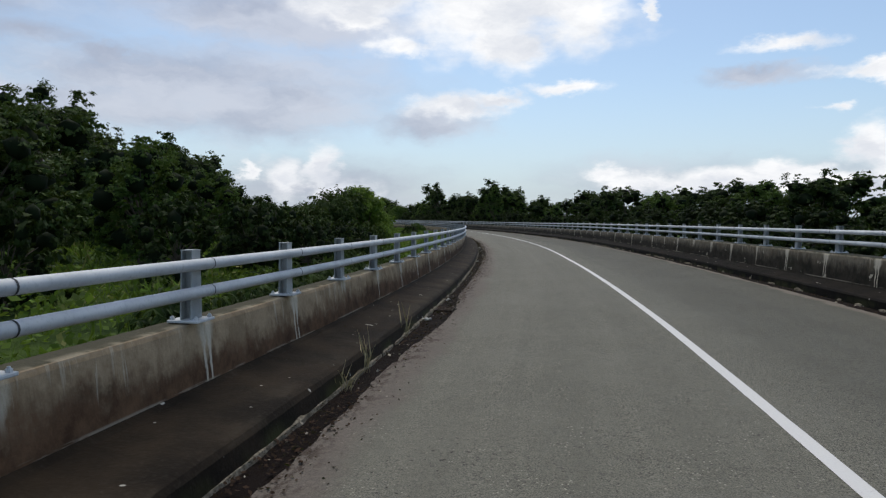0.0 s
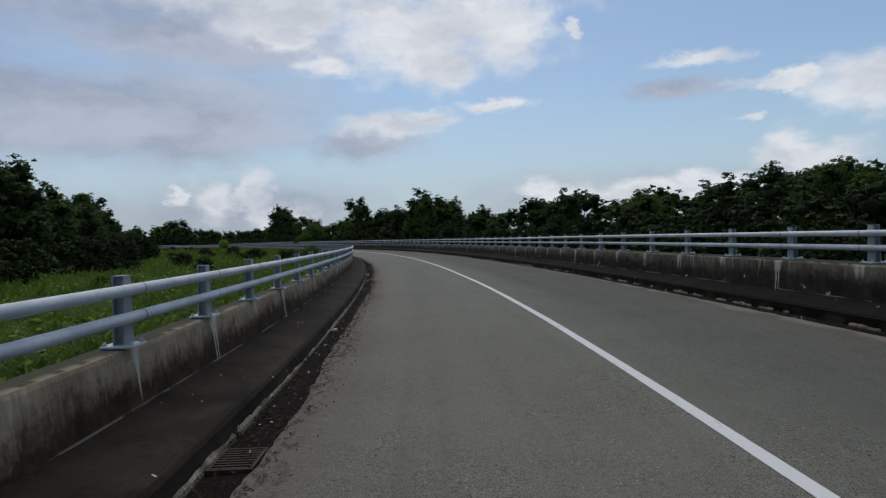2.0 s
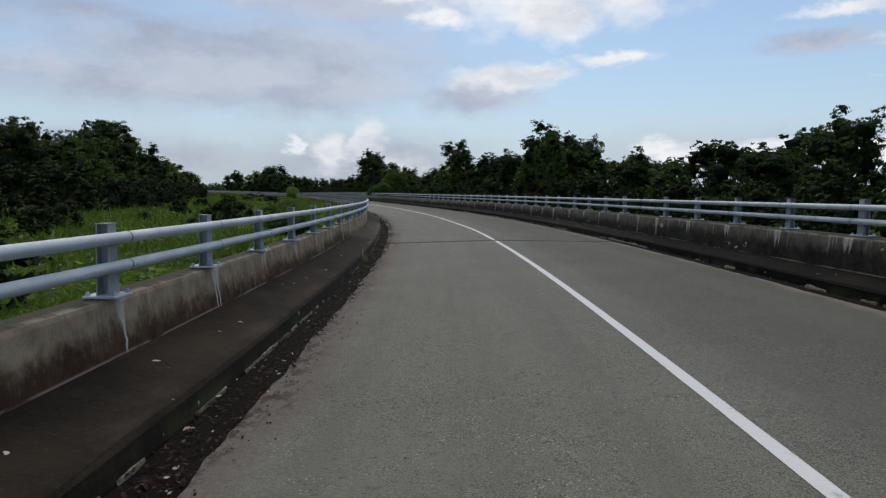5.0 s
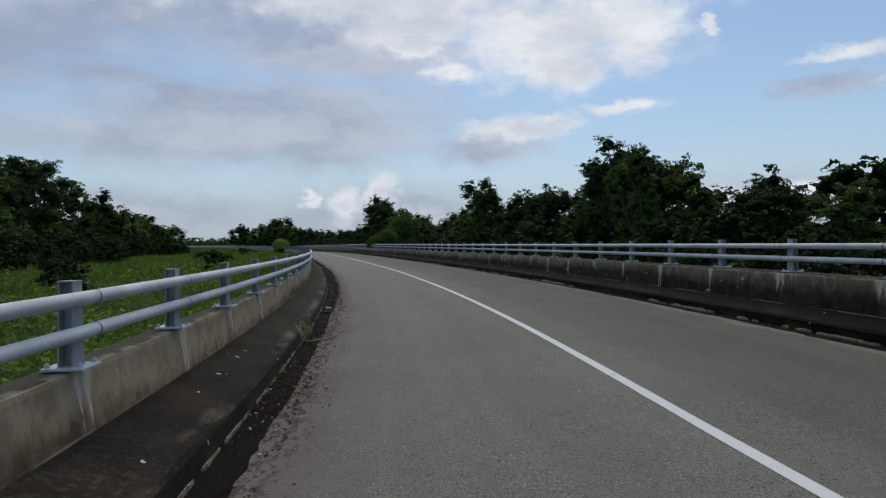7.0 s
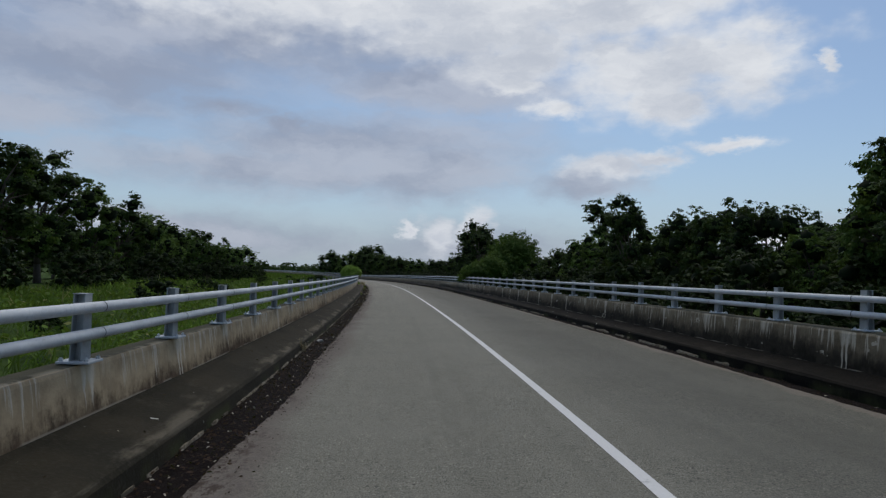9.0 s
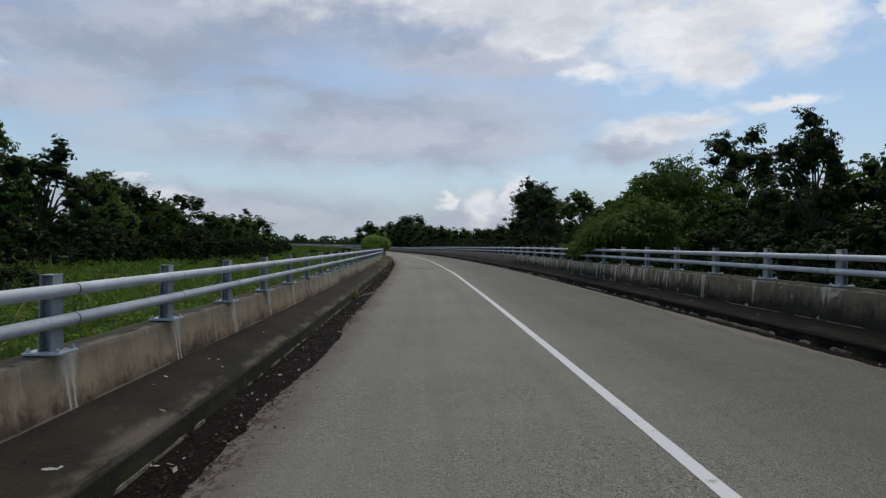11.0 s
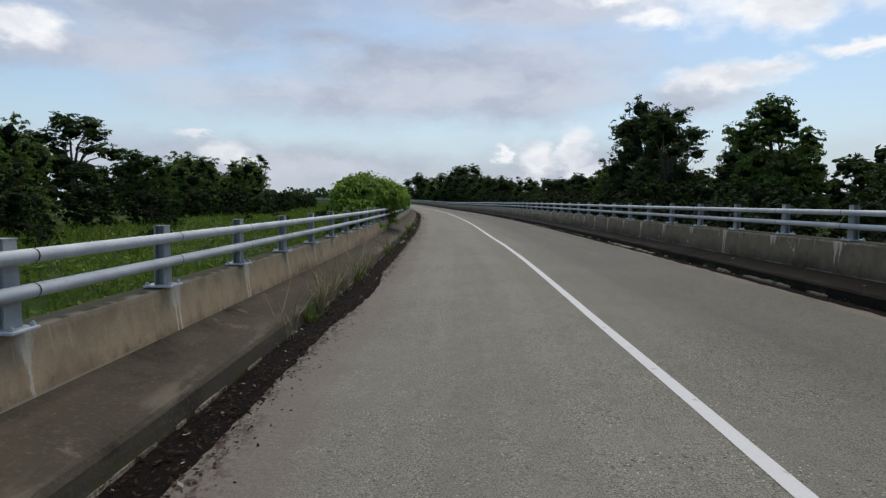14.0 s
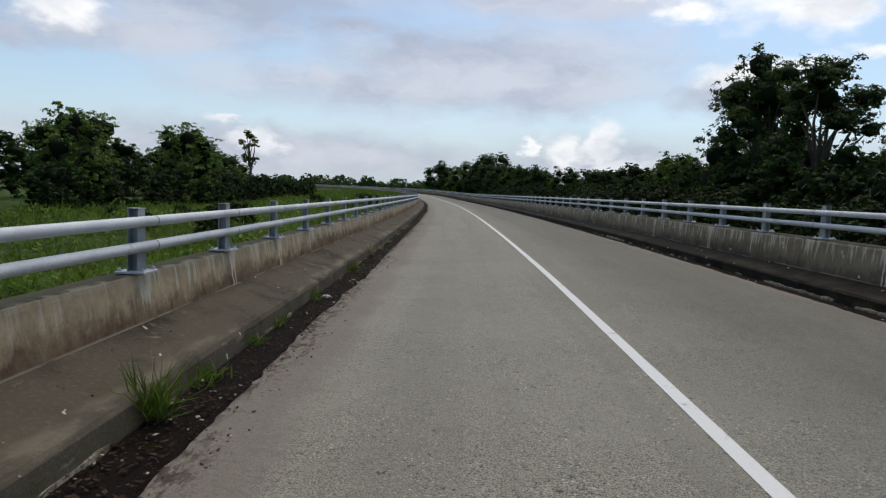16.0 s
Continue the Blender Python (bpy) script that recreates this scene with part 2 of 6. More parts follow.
def asphalt(N, b, out):
    p, uv = place_of(N), uv_of(N, "along")
    off, along, _ = N.xyz(uv)
    grain, coarse = N.noise(p, 85.0, 3.0, 0.75), N.noise(p, 24.0, 4.0, 0.7)
    blot = N.noise(p, 0.5, 6.0, 0.62)
    lane = N.noise(N.vec("MULTIPLY", uv, (1.5, 0.03, 1.0)), 1.0, 5.0, 0.6)
    c = N.mix(N.step(grain, 0.38, 0.62), tint(0.052), tint(0.26))
    c = N.mix(N.math("MULTIPLY", N.step(coarse, 0.42, 0.66), 0.45), c, tint(0.225))
    c = N.mix(N.math("MULTIPLY", N.step(blot, 0.40, 0.68), 0.55), c, tint(0.185))
    c = N.mix(N.math("MULTIPLY", N.step(lane, 0.42, 0.64), 0.45), c, tint(0.13))
    mott = N.noise(p, 5.5, 4.0, 0.7)
    c = N.mix(N.math("MULTIPLY", N.step(mott, 0.50, 0.70), 0.18), c, tint(0.22))
    c = N.mix(N.math("MULTIPLY", N.step(mott, 0.48, 0.30), 0.20), c, tint(0.09))
    stone = N.t.nodes.new("ShaderNodeTexVoronoi")
    N.put(stone.inputs["Vector"], p)
    stone.inputs["Scale"].default_value = 26.0
    pale = N.math("MULTIPLY", N.step(stone.outputs["Distance"], 0.24, 0.12), N.step(N.noise(p, 1.6, 5.0, 0.7), 0.44, 0.62))
    c = N.mix(N.math("MULTIPLY", pale, 0.85), c, tint(0.42))
    pit = N.math("MULTIPLY", N.step(N.noise(p, 24.0, 2.0, 0.5), 0.36, 0.28), N.step(N.noise(p, 0.8, 4.0, 0.6), 0.46, 0.6))
    c = N.mix(N.math("MULTIPLY", pit, 0.8), c, tint(0.03))
    # the asphalt grows paler along the later stretch, and darker across the right lane
    road_tone = N.step(along, 70.0, 225.0, 0.83, 1.20, False)
    road_tone = N.math("MULTIPLY", road_tone, N.step(off, -0.4, 1.8, 1.04, 0.71))
    warm = N.step(along, 120.0, 230.0, 1.0, 1.03, False)
    c = N.vec("MULTIPLY", c, N.join(N.math("MULTIPLY", road_tone, warm), road_tone, road_tone))
    # silt washed over the edge beside the gutter
    edge = N.math("ADD", off, N.math("ADD", N.math("MULTIPLY", N.math("SUBTRACT", blot, 0.5), 0.9), N.math("MULTIPLY", N.math("SUBTRACT", coarse, 0.5), 0.25)))
    silted = N.math("SUBTRACT", edge, N.step(along, 185.0, 215.0, 0.0, 0.22, False))
    c = N.mix(N.math("MULTIPLY", N.step(silted, -2.90, -3.26), 0.75), c, N.mix(N.step(along, 170.0, 215.0, 0.0, 1.0, False), N.mix(coarse, (0.085, 0.070, 0.060, 1), (0.19, 0.155, 0.130, 1)), N.mix(coarse, (0.125, 0.104, 0.086, 1), (0.235, 0.198, 0.164, 1))))
    debris = N.math("MULTIPLY", N.step(N.noise(N.vec("MULTIPLY", uv, (2.4, 1.0, 1.0)), 4.2, 6.0, 0.75), 0.47, 0.56), N.step(edge, -3.20, -3.46))
    c = N.mix(N.math("MULTIPLY", debris, 0.85), c, N.mix(coarse, (0.016, 0.010, 0.007, 1), (0.075, 0.050, 0.036, 1)))
    c = N.mix(N.math("MULTIPLY", N.step(edge, 3.50, 3.66), 0.7), c, N.mix(coarse, (0.14, 0.115, 0.09, 1), (0.30, 0.255, 0.205, 1)))
    N.put(b.inputs["Base Color"], c)
    N.put(b.inputs["Roughness"], N.step(blot, 0.2, 0.8, 0.9, 0.78))
    b.inputs["Specular IOR Level"].default_value = 0.2
    bump(N, b, N.math("ADD", N.math("ADD", grain, coarse), N.math("MULTIPLY", stone.outputs["Distance"], 0.6)), 0.75, 0.010)


def ramp(N, u, pts):
    """Straight runs of a value between (place, value) pairs."""
    total = pts[0][1]
    for (a, va), (b, vb) in zip(pts[:-1], pts[1:]):
        if va != vb:
            total = N.math("ADD", total, N.step(u, a, b, 0.0, vb - va, False))
    return total


def concrete_wall(levels, tones, soft, dirt_a, dirt_b, pale_k, limed, chips, foot, warm):
    """Weathered parapet concrete: a pale washed band under the top, brown-black algae grown up to a level, lime streaks below the posts."""
    def build(N, b, out):
        uv, post_uv, p = uv_of(N, "along"), uv_of(N, "posts"), place_of(N)
        u, v, _ = N.xyz(uv)
        run = N.noise(N.vec("MULTIPLY", uv, (3.4, 1.0, 1.0)), 1.0, 5.0, 0.62)
        run2 = N.noise(N.vec("MULTIPLY", uv, (9.0, 1.6, 1.0)), 1.0, 5.0, 0.68)
        hair = N.noise(N.vec("ADD", N.vec("MULTIPLY", uv, (34.0, 1.7, 1.0)), (9.0, 0.0, 0.0)), 1.0, 3.0, 0.6)
        big = N.noise(N.vec("MULTIPLY", uv, (0.30, 1.2, 1.0)), 1.0, 4.0, 0.55)
        fine, cloud, mottle = N.noise(p, 34.0, 4.0, 0.7), N.noise(p, 3.1, 5.0, 0.65), N.noise(p, 7.0, 5.0, 0.7)
        much = N.math("MAXIMUM", N.math("MULTIPLY", N.step(u, 174.0, 184.0), N.step(u, 206.0, 203.0)), N.math("MAXIMUM", N.step(u, 234.0, 241.0, 0.0, 0.6), N.math("MULTIPLY", N.step(u, 122.0, 132.0, 0.0, 0.55), N.step(u, 160.0, 152.0))))

        def off(value, k):
            return N.math("MULTIPLY", N.math("SUBTRACT", value, 0.5), k)
        edge = N.math("ADD", N.math("ADD", ramp(N, u, levels), off(run, 0.34)), N.math("ADD", N.math("ADD", off(big, 0.5), off(mottle, 0.42)), N.math("ADD", off(run2, 0.20 if warm else 0.10), off(fine, 0.10 if warm else 0.0))))
        algae = N.step(v, N.math("SUBTRACT", edge, soft), N.math("ADD", edge, soft), 1.0, 0.0)
        tone = ramp(N, u, tones)
        pale = N.mix(fine, tuple(pale_k * q for q in ((0.270, 0.192, 0.115) if warm else (0.22, 0.19, 0.138))) + (1,), tuple(pale_k * q for q in ((0.47, 0.352, 0.222) if warm else (0.38, 0.33, 0.245))) + (1,))
        pale = N.mix(N.math("MULTIPLY", much, 0.6), pale, tuple(pale_k * q for q in (0.50, 0.405, 0.250)) + (1,))
        pale = N.mix(N.math("MULTIPLY", N.step(cloud, 0.42, 0.64), 0.55), pale, tuple(pale_k * q for q in (0.160, 0.112, 0.064)) + (1,))
        dirt = N.vec("MULTIPLY", N.mix(N.step(N.math("ADD", N.math("MULTIPLY", cloud, 0.6), N.math("MULTIPLY", mottle, 0.4)), 0.37, 0.64), dirt_a, dirt_b), N.join(tone, tone, tone))
        late = N.step(u, 100.0, 125.0, 0.0, 0.6)
        old = N.vec("MULTIPLY", N.mix(N.step(cloud, 0.35, 0.68), (0.043, 0.0318, 0.0202, 1), (0.090, 0.069, 0.046, 1)), N.join(tone, tone, tone))
        dirt = N.mix(N.math("MULTIPLY", late, limed), dirt, old) if warm else dirt
        pale = N.mix(N.math("MULTIPLY", late, 0.5), pale, tuple(pale_k * q for q in (0.40, 0.305, 0.180)) + (1,))
        c = N.mix(algae, pale, dirt)
        # black runs of algae down the pale band
        runs = N.math("MULTIPLY", N.step(N.math("ADD", N.math("MULTIPLY", run2, 0.6), N.math("MULTIPLY", hair, 0.4)), 0.53, 0.63), N.step(v, 0.855, 0.79))
        c = N.mix(N.math("MULTIPLY", runs, 0.22), c, dirt)
        moss = N.math("MULTIPLY", N.step(big, 0.56, 0.75), 0.30)
        c = N.mix(moss, c, (0.07, 0.075, 0.042, 1))
        # lime: runs below each post, and stray ones
        pu, pv, _ = N.xyz(post_uv)
        cell = N.math("FLOOR", N.math("ADD", pu, 0.5))
        rnd = N.t.nodes.new("ShaderNodeTexWhiteNoise")
        rnd.noise_dimensions = "1D"
        N.put(rnd.inputs["W"], cell)
        sway = off(N.noise(N.vec("MULTIPLY", uv, (1.0, 5.0, 1.0)), 1.0, 3.0), 0.03)
        at = N.math("ADD", N.math("SUBTRACT", pu, cell), sway)
        one = N.math("ABSOLUTE", N.math("SUBTRACT", at, 0.045))
        two = N.math("ADD", N.math("ABSOLUTE", N.math("ADD", at, 0.012)), N.step(rnd.outputs["Value"], 0.4, 0.45, 0.0, 1.0))
        three = N.math("ADD", N.math("ABSOLUTE", N.math("SUBTRACT", at, 0.085)), N.step(rnd.outputs["Value"], 0.55, 0.5, 0.0, 1.0))
        one = N.math("MINIMUM", one, three)
        fray = N.math("MULTIPLY", N.math("SUBTRACT", N.noise(N.vec("MULTIPLY", uv, (30.0, 7.0, 1.0)), 1.0, 3.0, 0.6), 0.45), 0.03)
        length = N.math("SUBTRACT", 0.66, N.math("MULTIPLY", rnd.outputs["Value"], 0.62))
        taper = N.math("ADD", N.step(pv, 0.35, 0.85, 0.55, 1.15, False), N.step(pv, 0.58, 0.80, 0.0, 2.2))
        drip = N.math("MULTIPLY", N.math("MAXIMUM", N.step(N.math("ADD", one, fray), N.math("MULTIPLY", taper, 0.019), 0.005), N.step(N.math("ADD", two, fray), N.math("MULTIPLY", taper, 0.011), 0.003)), N.step(pv, N.math("SUBTRACT", length, 0.06), N.math("ADD", length, 0.14)))
        drip = N.math("MULTIPLY", drip, N.step(run2, 0.25, 0.55, 0.5, 1.0))
        patch = N.math("ADD", N.noise(N.vec("MULTIPLY", uv, (0.42, 0.0, 1.0)), 1.0, 3.0, 0.6), N.math("MULTIPLY", much, 0.16))
        thread = N.noise(N.vec("ADD", N.vec("MULTIPLY", uv, (11.0, 0.5, 1.0)), (40.0, 3.0, 0.0)), 1.0, 4.0, 0.72)
        reach = N.step(N.noise(N.vec("MULTIPLY", uv, (4.6, 0.0, 1.0)), 1.0, 4.0, 0.7), 0.38, 0.66, 0.80, 0.46)
        reach = N.math("SUBTRACT", reach, N.math("MULTIPLY", much, 0.10))
        thread = N.math("ADD", thread, N.math("MULTIPLY", much, 0.04))
        stray = N.math("MULTIPLY", N.math("MULTIPLY", N.step(thread, 0.545, 0.60), N.step(patch, 0.43, 0.56)), N.step(v, N.math("SUBTRACT", reach, 0.04), N.math("ADD", reach, 0.10)))
        lime = N.math("MAXIMUM", N.math("MULTIPLY", drip, 0.9 * limed), N.math("MULTIPLY", stray, N.math("ADD", 0.38 * limed, N.math("MULTIPLY", much, 0.6 * limed))))
        chip = N.math("MULTIPLY", N.step(N.noise(N.vec("MULTIPLY", uv, (2.6, 3.6, 1.0)), 1.0, 4.0, 0.6), 0.645, 0.68), chips)
        lime = N.math("MAXIMUM", lime, chip)
        c = N.mix(lime, c, N.mix(fine, (0.52, 0.46, 0.35, 1), (0.74, 0.67, 0.53, 1)))
        seam = N.math("MULTIPLY", N.step(N.math("SUBTRACT", v, ramp(N, u, foot)), 0.026, 0.010), N.step(N.noise(N.vec("MULTIPLY", uv, (0.9, 9.0, 1.0)), 1.0, 5.0, 0.7), 0.47, 0.55))
        c = N.mix(N.math("MULTIPLY", seam, 0.6 * limed), c, (0.38, 0.33, 0.25, 1))
        # the top face: dull, with a scraped pale corner
        c = N.mix(N.step(v, 0.836, 0.846), c, N.mix(fine, (0.036, 0.035, 0.022, 1), (0.098, 0.090, 0.060, 1)))
        corner = N.math("MULTIPLY", N.math("MULTIPLY", N.step(v, 0.815, 0.832), N.step(v, 0.852, 0.847)), N.step(run, 0.42, 0.58))
        c = N.mix(N.math("MULTIPLY", corner, 0.55 * limed), c, (0.42, 0.36, 0.26, 1))
        N.put(b.inputs["Base Color"], c)
        b.inputs["Roughness"].default_value = 0.9
        b.inputs["Specular IOR Level"].default_value = 0.12
        bump(N, b, N.math("ADD", N.math("MULTIPLY", fine, 0.6), N.math("ADD", run, N.math("MULTIPLY", lime, 0.4))), 0.5, 0.014)
    return build


def concrete_ledge(grown, tone):
    def build(N, b, out):
        p, uv = place_of(N), uv_of(N, "along")
        u, v, _ = N.xyz(uv)
        a = N.noise(p, 1.1, 5.0, 0.62)
        f = N.noise(p, 26.0, 4.0, 0.7)
        m = N.noise(N.vec("MULTIPLY", uv, (0.8, 7.0, 1.0)), 1.0, 5.0, 0.65)
        crust = N.math("MULTIPLY", N.step(u, 92.0, 94.0), N.step(u, 108.0, 102.0))
        bare = ramp(N, u, ((110.0, 0.0), (175.0, 0.22), (205.0, 0.40), (207.0, 0.85), (240.0, 1.0)))
        lichen = N.math("MULTIPLY", grown, N.math("MAXIMUM", bare, crust))
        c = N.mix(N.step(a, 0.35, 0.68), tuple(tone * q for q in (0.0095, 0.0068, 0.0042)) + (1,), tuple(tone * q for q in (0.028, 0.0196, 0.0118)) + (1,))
        c = N.mix(N.math("MULTIPLY", N.math("MULTIPLY", N.step(u, 104.0, 116.0), N.step(u, 210.0, 190.0)), 0.5 * grown), c, N.mix(a, (0.017, 0.0165, 0.010, 1), (0.046, 0.043, 0.026, 1)))
        c = N.mix(N.math("MULTIPLY", lichen, N.step(a, 0.18, 0.55)), c, N.mix(bare, (0.030, 0.026, 0.018, 1), (0.080, 0.067, 0.047, 1)))
        c = N.mix(N.math("MULTIPLY", N.step(m, 0.50, 0.68), N.math("ADD", 0.05, N.math("MULTIPLY", lichen, 0.25))), c, (0.135, 0.112, 0.080, 1))
        c = N.mix(N.math("MULTIPLY", N.step(f, 0.5, 0.75), N.math("ADD", 0.07, N.math("MULTIPLY", lichen, 0.25))), c, (0.19, 0.168, 0.13, 1))
        pale = N.math("MULTIPLY", N.step(N.noise(N.vec("MULTIPLY", uv, (1.6, 5.0, 1.0)), 1.0, 5.0, 0.7), 0.60, 0.69), N.math("ADD", 0.03, N.math("MULTIPLY", lichen, 0.4)))
        c = N.mix(pale, c, (0.27, 0.235, 0.175, 1))
        scab = N.math("MULTIPLY", N.step(N.noise(N.vec("MULTIPLY", p, (1.0, 1.0, 2.0)), 13.0, 4.0, 0.7), 0.50, 0.62), N.math("MULTIPLY", crust, grown))
        c = N.mix(N.math("MULTIPLY", scab, 0.65), c, (0.16, 0.14, 0.11, 1))
        specks = N.step(N.noise(p, 9.0, 1.0, 0.4), 0.775, 0.80)
        c = N.mix(specks, c, (0.44, 0.42, 0.37, 1))
        # the kerb's rounded edge is scraped, its foot mossy
        nose = N.math("MULTIPLY", N.math("MULTIPLY", N.step(v, 0.14, 0.19), N.step(v, 0.25, 0.215)), N.step(m, 0.46, 0.62))
        c = N.mix(N.math("MULTIPLY", nose, N.step(u, 80.0, 100.0, 0.06 * grown, 0.38 * grown)), c, (0.22, 0.19, 0.14, 1))
        damp = N.math("MULTIPLY", N.step(v, 0.16, 0.03), N.step(N.noise(p, 1.3, 4.0), 0.45, 0.62))
        c = N.mix(N.math("MULTIPLY", damp, 0.5), c, (0.058, 0.064, 0.022, 1))
        N.put(b.inputs["Base Color"], c)
        b.inputs["Roughness"].default_value = 0.88
        b.inputs["Specular IOR Level"].default_value = 0.12
        bump(N, b, N.math("ADD", f, N.math("ADD", a, m)), 0.55, 0.012)
    return build


def mortar(N, b, out):
    p = place_of(N)
    f, a = N.noise(p, 24.0, 4.0, 0.7), N.noise(p, 3.0, 4.0, 0.6)
    c = N.mix(N.step(f, 0.3, 0.7), (0.085, 0.070, 0.048, 1), (0.33, 0.285, 0.21, 1))
    c = N.mix(N.math("MULTIPLY", N.step(a, 0.50, 0.62), 0.7), c, (0.050, 0.042, 0.028, 1))
    N.put(b.inputs["Base Color"], c)
    b.inputs["Roughness"].default_value = 0.92
    bump(N, b, f, 0.6, 0.015)


def silt(N, b, out):
    p = place_of(N)
    a, f = N.noise(p, 2.2, 5.0, 0.65), N.noise(p, 60.0, 3.0, 0.7)
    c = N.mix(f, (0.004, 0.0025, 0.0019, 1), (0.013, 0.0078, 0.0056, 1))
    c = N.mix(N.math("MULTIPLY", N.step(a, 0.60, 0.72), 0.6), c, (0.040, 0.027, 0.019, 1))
    N.put(b.inputs["Base Color"], c)
    b.inputs["Roughness"].default_value = 0.95
    bump(N, b, f, 0.8, 0.02)


def road_paint(N, b, out):
    p = place_of(N)
    f, a = N.noise(p, 60.0, 4.0, 0.7), N.noise(p, 5.0, 4.0, 0.6)
    c = N.mix(f, (0.56, 0.55, 0.52, 1), (0.74, 0.73, 0.70, 1))
    c = N.mix(N.math("MULTIPLY", N.step(N.math("ADD", a, N.math("MULTIPLY", f, 0.35)), 0.80, 0.92), 0.7), c, grey(0.2, 0.03))
    N.put(b.inputs["Base Color"], c)
    b.inputs["Roughness"].default_value = 0.7
    bump(N, b, f, 0.3, 0.004)


def yellow_paint(N, b, out):
    p = place_of(N)
    f = N.noise(p, 22.0, 4.0, 0.7)
    N.put(b.inputs["Base Color"], N.mix(N.step(f, 0.42, 0.62), (0.30, 0.225, 0.095, 1), (0.20, 0.17, 0.125, 1)))
    b.inputs["Roughness"].default_value = 0.8


def rubber(N, b, out):
    p = place_of(N)
    f = N.noise(p, 14.0, 5.0, 0.7)
    N.put(b.inputs["Base Color"], N.mix(N.step(f, 0.35, 0.7), (0.035, 0.034, 0.036, 1), (0.105, 0.10, 0.10, 1)))
    b.inputs["Roughness"].default_value = 0.75
    bump(N, b, f, 0.4, 0.01)


# the posts' zinc, darker than the rails: their shaded faces are put into the colour
def shaded_zinc(N, b, out):
    p = place_of(N)
    f, a = N.noise(p, 40.0, 4.0, 0.6), N.noise(p, 2.7, 4.0, 0.6)
    c = N.mix(N.step(a, 0.3, 0.7), (0.275, 0.288, 0.285, 1), (0.40, 0.41, 0.40, 1))
    c = N.mix(N.math("MULTIPLY", N.step(f, 0.52, 0.72), 0.4), c, (0.20, 0.215, 0.23, 1))
    N.put(b.inputs["Base Color"], c)
    b.inputs["Metallic"].default_value, b.inputs["Specular IOR Level"].default_value = 0.1, 0.3
    N.put(b.inputs["Roughness"], N.step(f, 0.2, 0.8, 0.55, 0.7))
    bump(N, b, f, 0.08, 0.002)


def galvanised(N, b, out):
    p = place_of(N)
    f, a = N.noise(p, 40.0, 4.0, 0.6), N.noise(p, 1.7, 4.0, 0.6)
    c = N.mix(N.step(a, 0.3, 0.7), (0.47, 0.49, 0.50, 1), (0.63, 0.645, 0.645, 1))
    c = N.mix(N.math("MULTIPLY", N.step(f, 0.52, 0.72), 0.35), c, (0.30, 0.33, 0.36, 1))
    c = N.mix(N.math("MULTIPLY", N.step(N.noise(p, 5.5, 5.0, 0.7), 0.60, 0.70), 0.5), c, (0.27, 0.27, 0.25, 1))
    N.put(b.inputs["Base Color"], c)
    b.inputs["Metallic"].default_value, b.inputs["Specular IOR Level"].default_value = 0.12, 0.4
    N.put(b.inputs["Roughness"], N.step(f, 0.2, 0.8, 0.5, 0.66))
    bump(N, b, f, 0.08, 0.002)


def dark_gap(N, b, out):
    f = N.noise(place_of(N), 30.0, 3.0)
    N.put(b.inputs["Base Color"], N.mix(f, (0.04, 0.04, 0.042, 1), (0.09, 0.09, 0.09, 1)))
    b.inputs["Roughness"].default_value = 0.7


def cast_iron(N, b, out):
    f = N.noise(place_of(N), 20.0, 4.0, 0.7)
    N.put(b.inputs["Base Color"], N.mix(f, (0.03, 0.024, 0.02, 1), (0.09, 0.066, 0.05, 1)))
    b.inputs["Metallic"].default_value, b.inputs["Roughness"].default_value = 0.5, 0.75


def soil_ground(N, b, out):
    p = place_of(N)
    a, m, f = N.noise(p, 0.05, 5.0, 0.6), N.noise(p, 0.7, 5.0, 0.65), N.noise(p, 9.0, 4.0, 0.7)
    c = N.mix(N.step(m, 0.3, 0.7), (0.020, 0.040, 0.008, 1), (0.065, 0.105, 0.020, 1))
    c = N.mix(N.math("MULTIPLY", N.step(a, 0.45, 0.65), 0.6), c, (0.062, 0.090, 0.024, 1))
    c = N.mix(N.math("MULTIPLY", N.step(f, 0.5, 0.8), 0.5), c, (0.016, 0.028, 0.008, 1))
    N.put(b.inputs["Base Color"], c)
    b.inputs["Roughness"].default_value = 1.0
    b.inputs["Specular IOR Level"].default_value = 0.1
    bump(N, b, N.math("ADD", f, m), 0.8, 0.15)


def leaf_build(dark, light, dry=None, glow=0.25, rough=0.65, gloss=0.08, patchy=0.0):
    def build(N, b, out):
        geo = N.t.nodes.new("ShaderNodeNewGeometry")
        isl = geo.outputs["Random Per Island"]
        obr = N.t.nodes.new("ShaderNodeObjectInfo").outputs["Random"]
        c = N.mix(N.math("ADD", N.math("MULTIPLY", isl, 0.65), N.math("MULTIPLY", obr, 0.35)), dark, light)
        if patchy:
            k = N.step(N.noise(geo.outputs["Position"], 0.42, 4.0, 0.6), 0.36, 0.66, 1 - patchy, 1.15)
            c = N.vec("MULTIPLY", c, N.join(k, k, k))
        if dry:
            c = N.mix(N.step(N.math("FRACT", N.math("MULTIPLY", isl, 17.3)), 0.93, 0.97), c, dry)
        N.put(b.inputs["Base Color"], c)
        b.inputs["Roughness"].default_value = rough
        b.inputs["Specular IOR Level"].default_value = gloss
        tr = N.t.nodes.new("ShaderNodeBsdfTranslucent")
        N.put(tr.inputs[0], N.mix(0.5, c, (0.20, 0.30, 0.04, 1)))
        mx = N.t.nodes.new("ShaderNodeMixShader")
        mx.inputs[0].default_value = glow
        N.put(mx.inputs[1], b.outputs[0])
        N.put(mx.inputs[2], tr.outputs[0])
        N.put(out.inputs[0], mx.outputs[0])
    return build


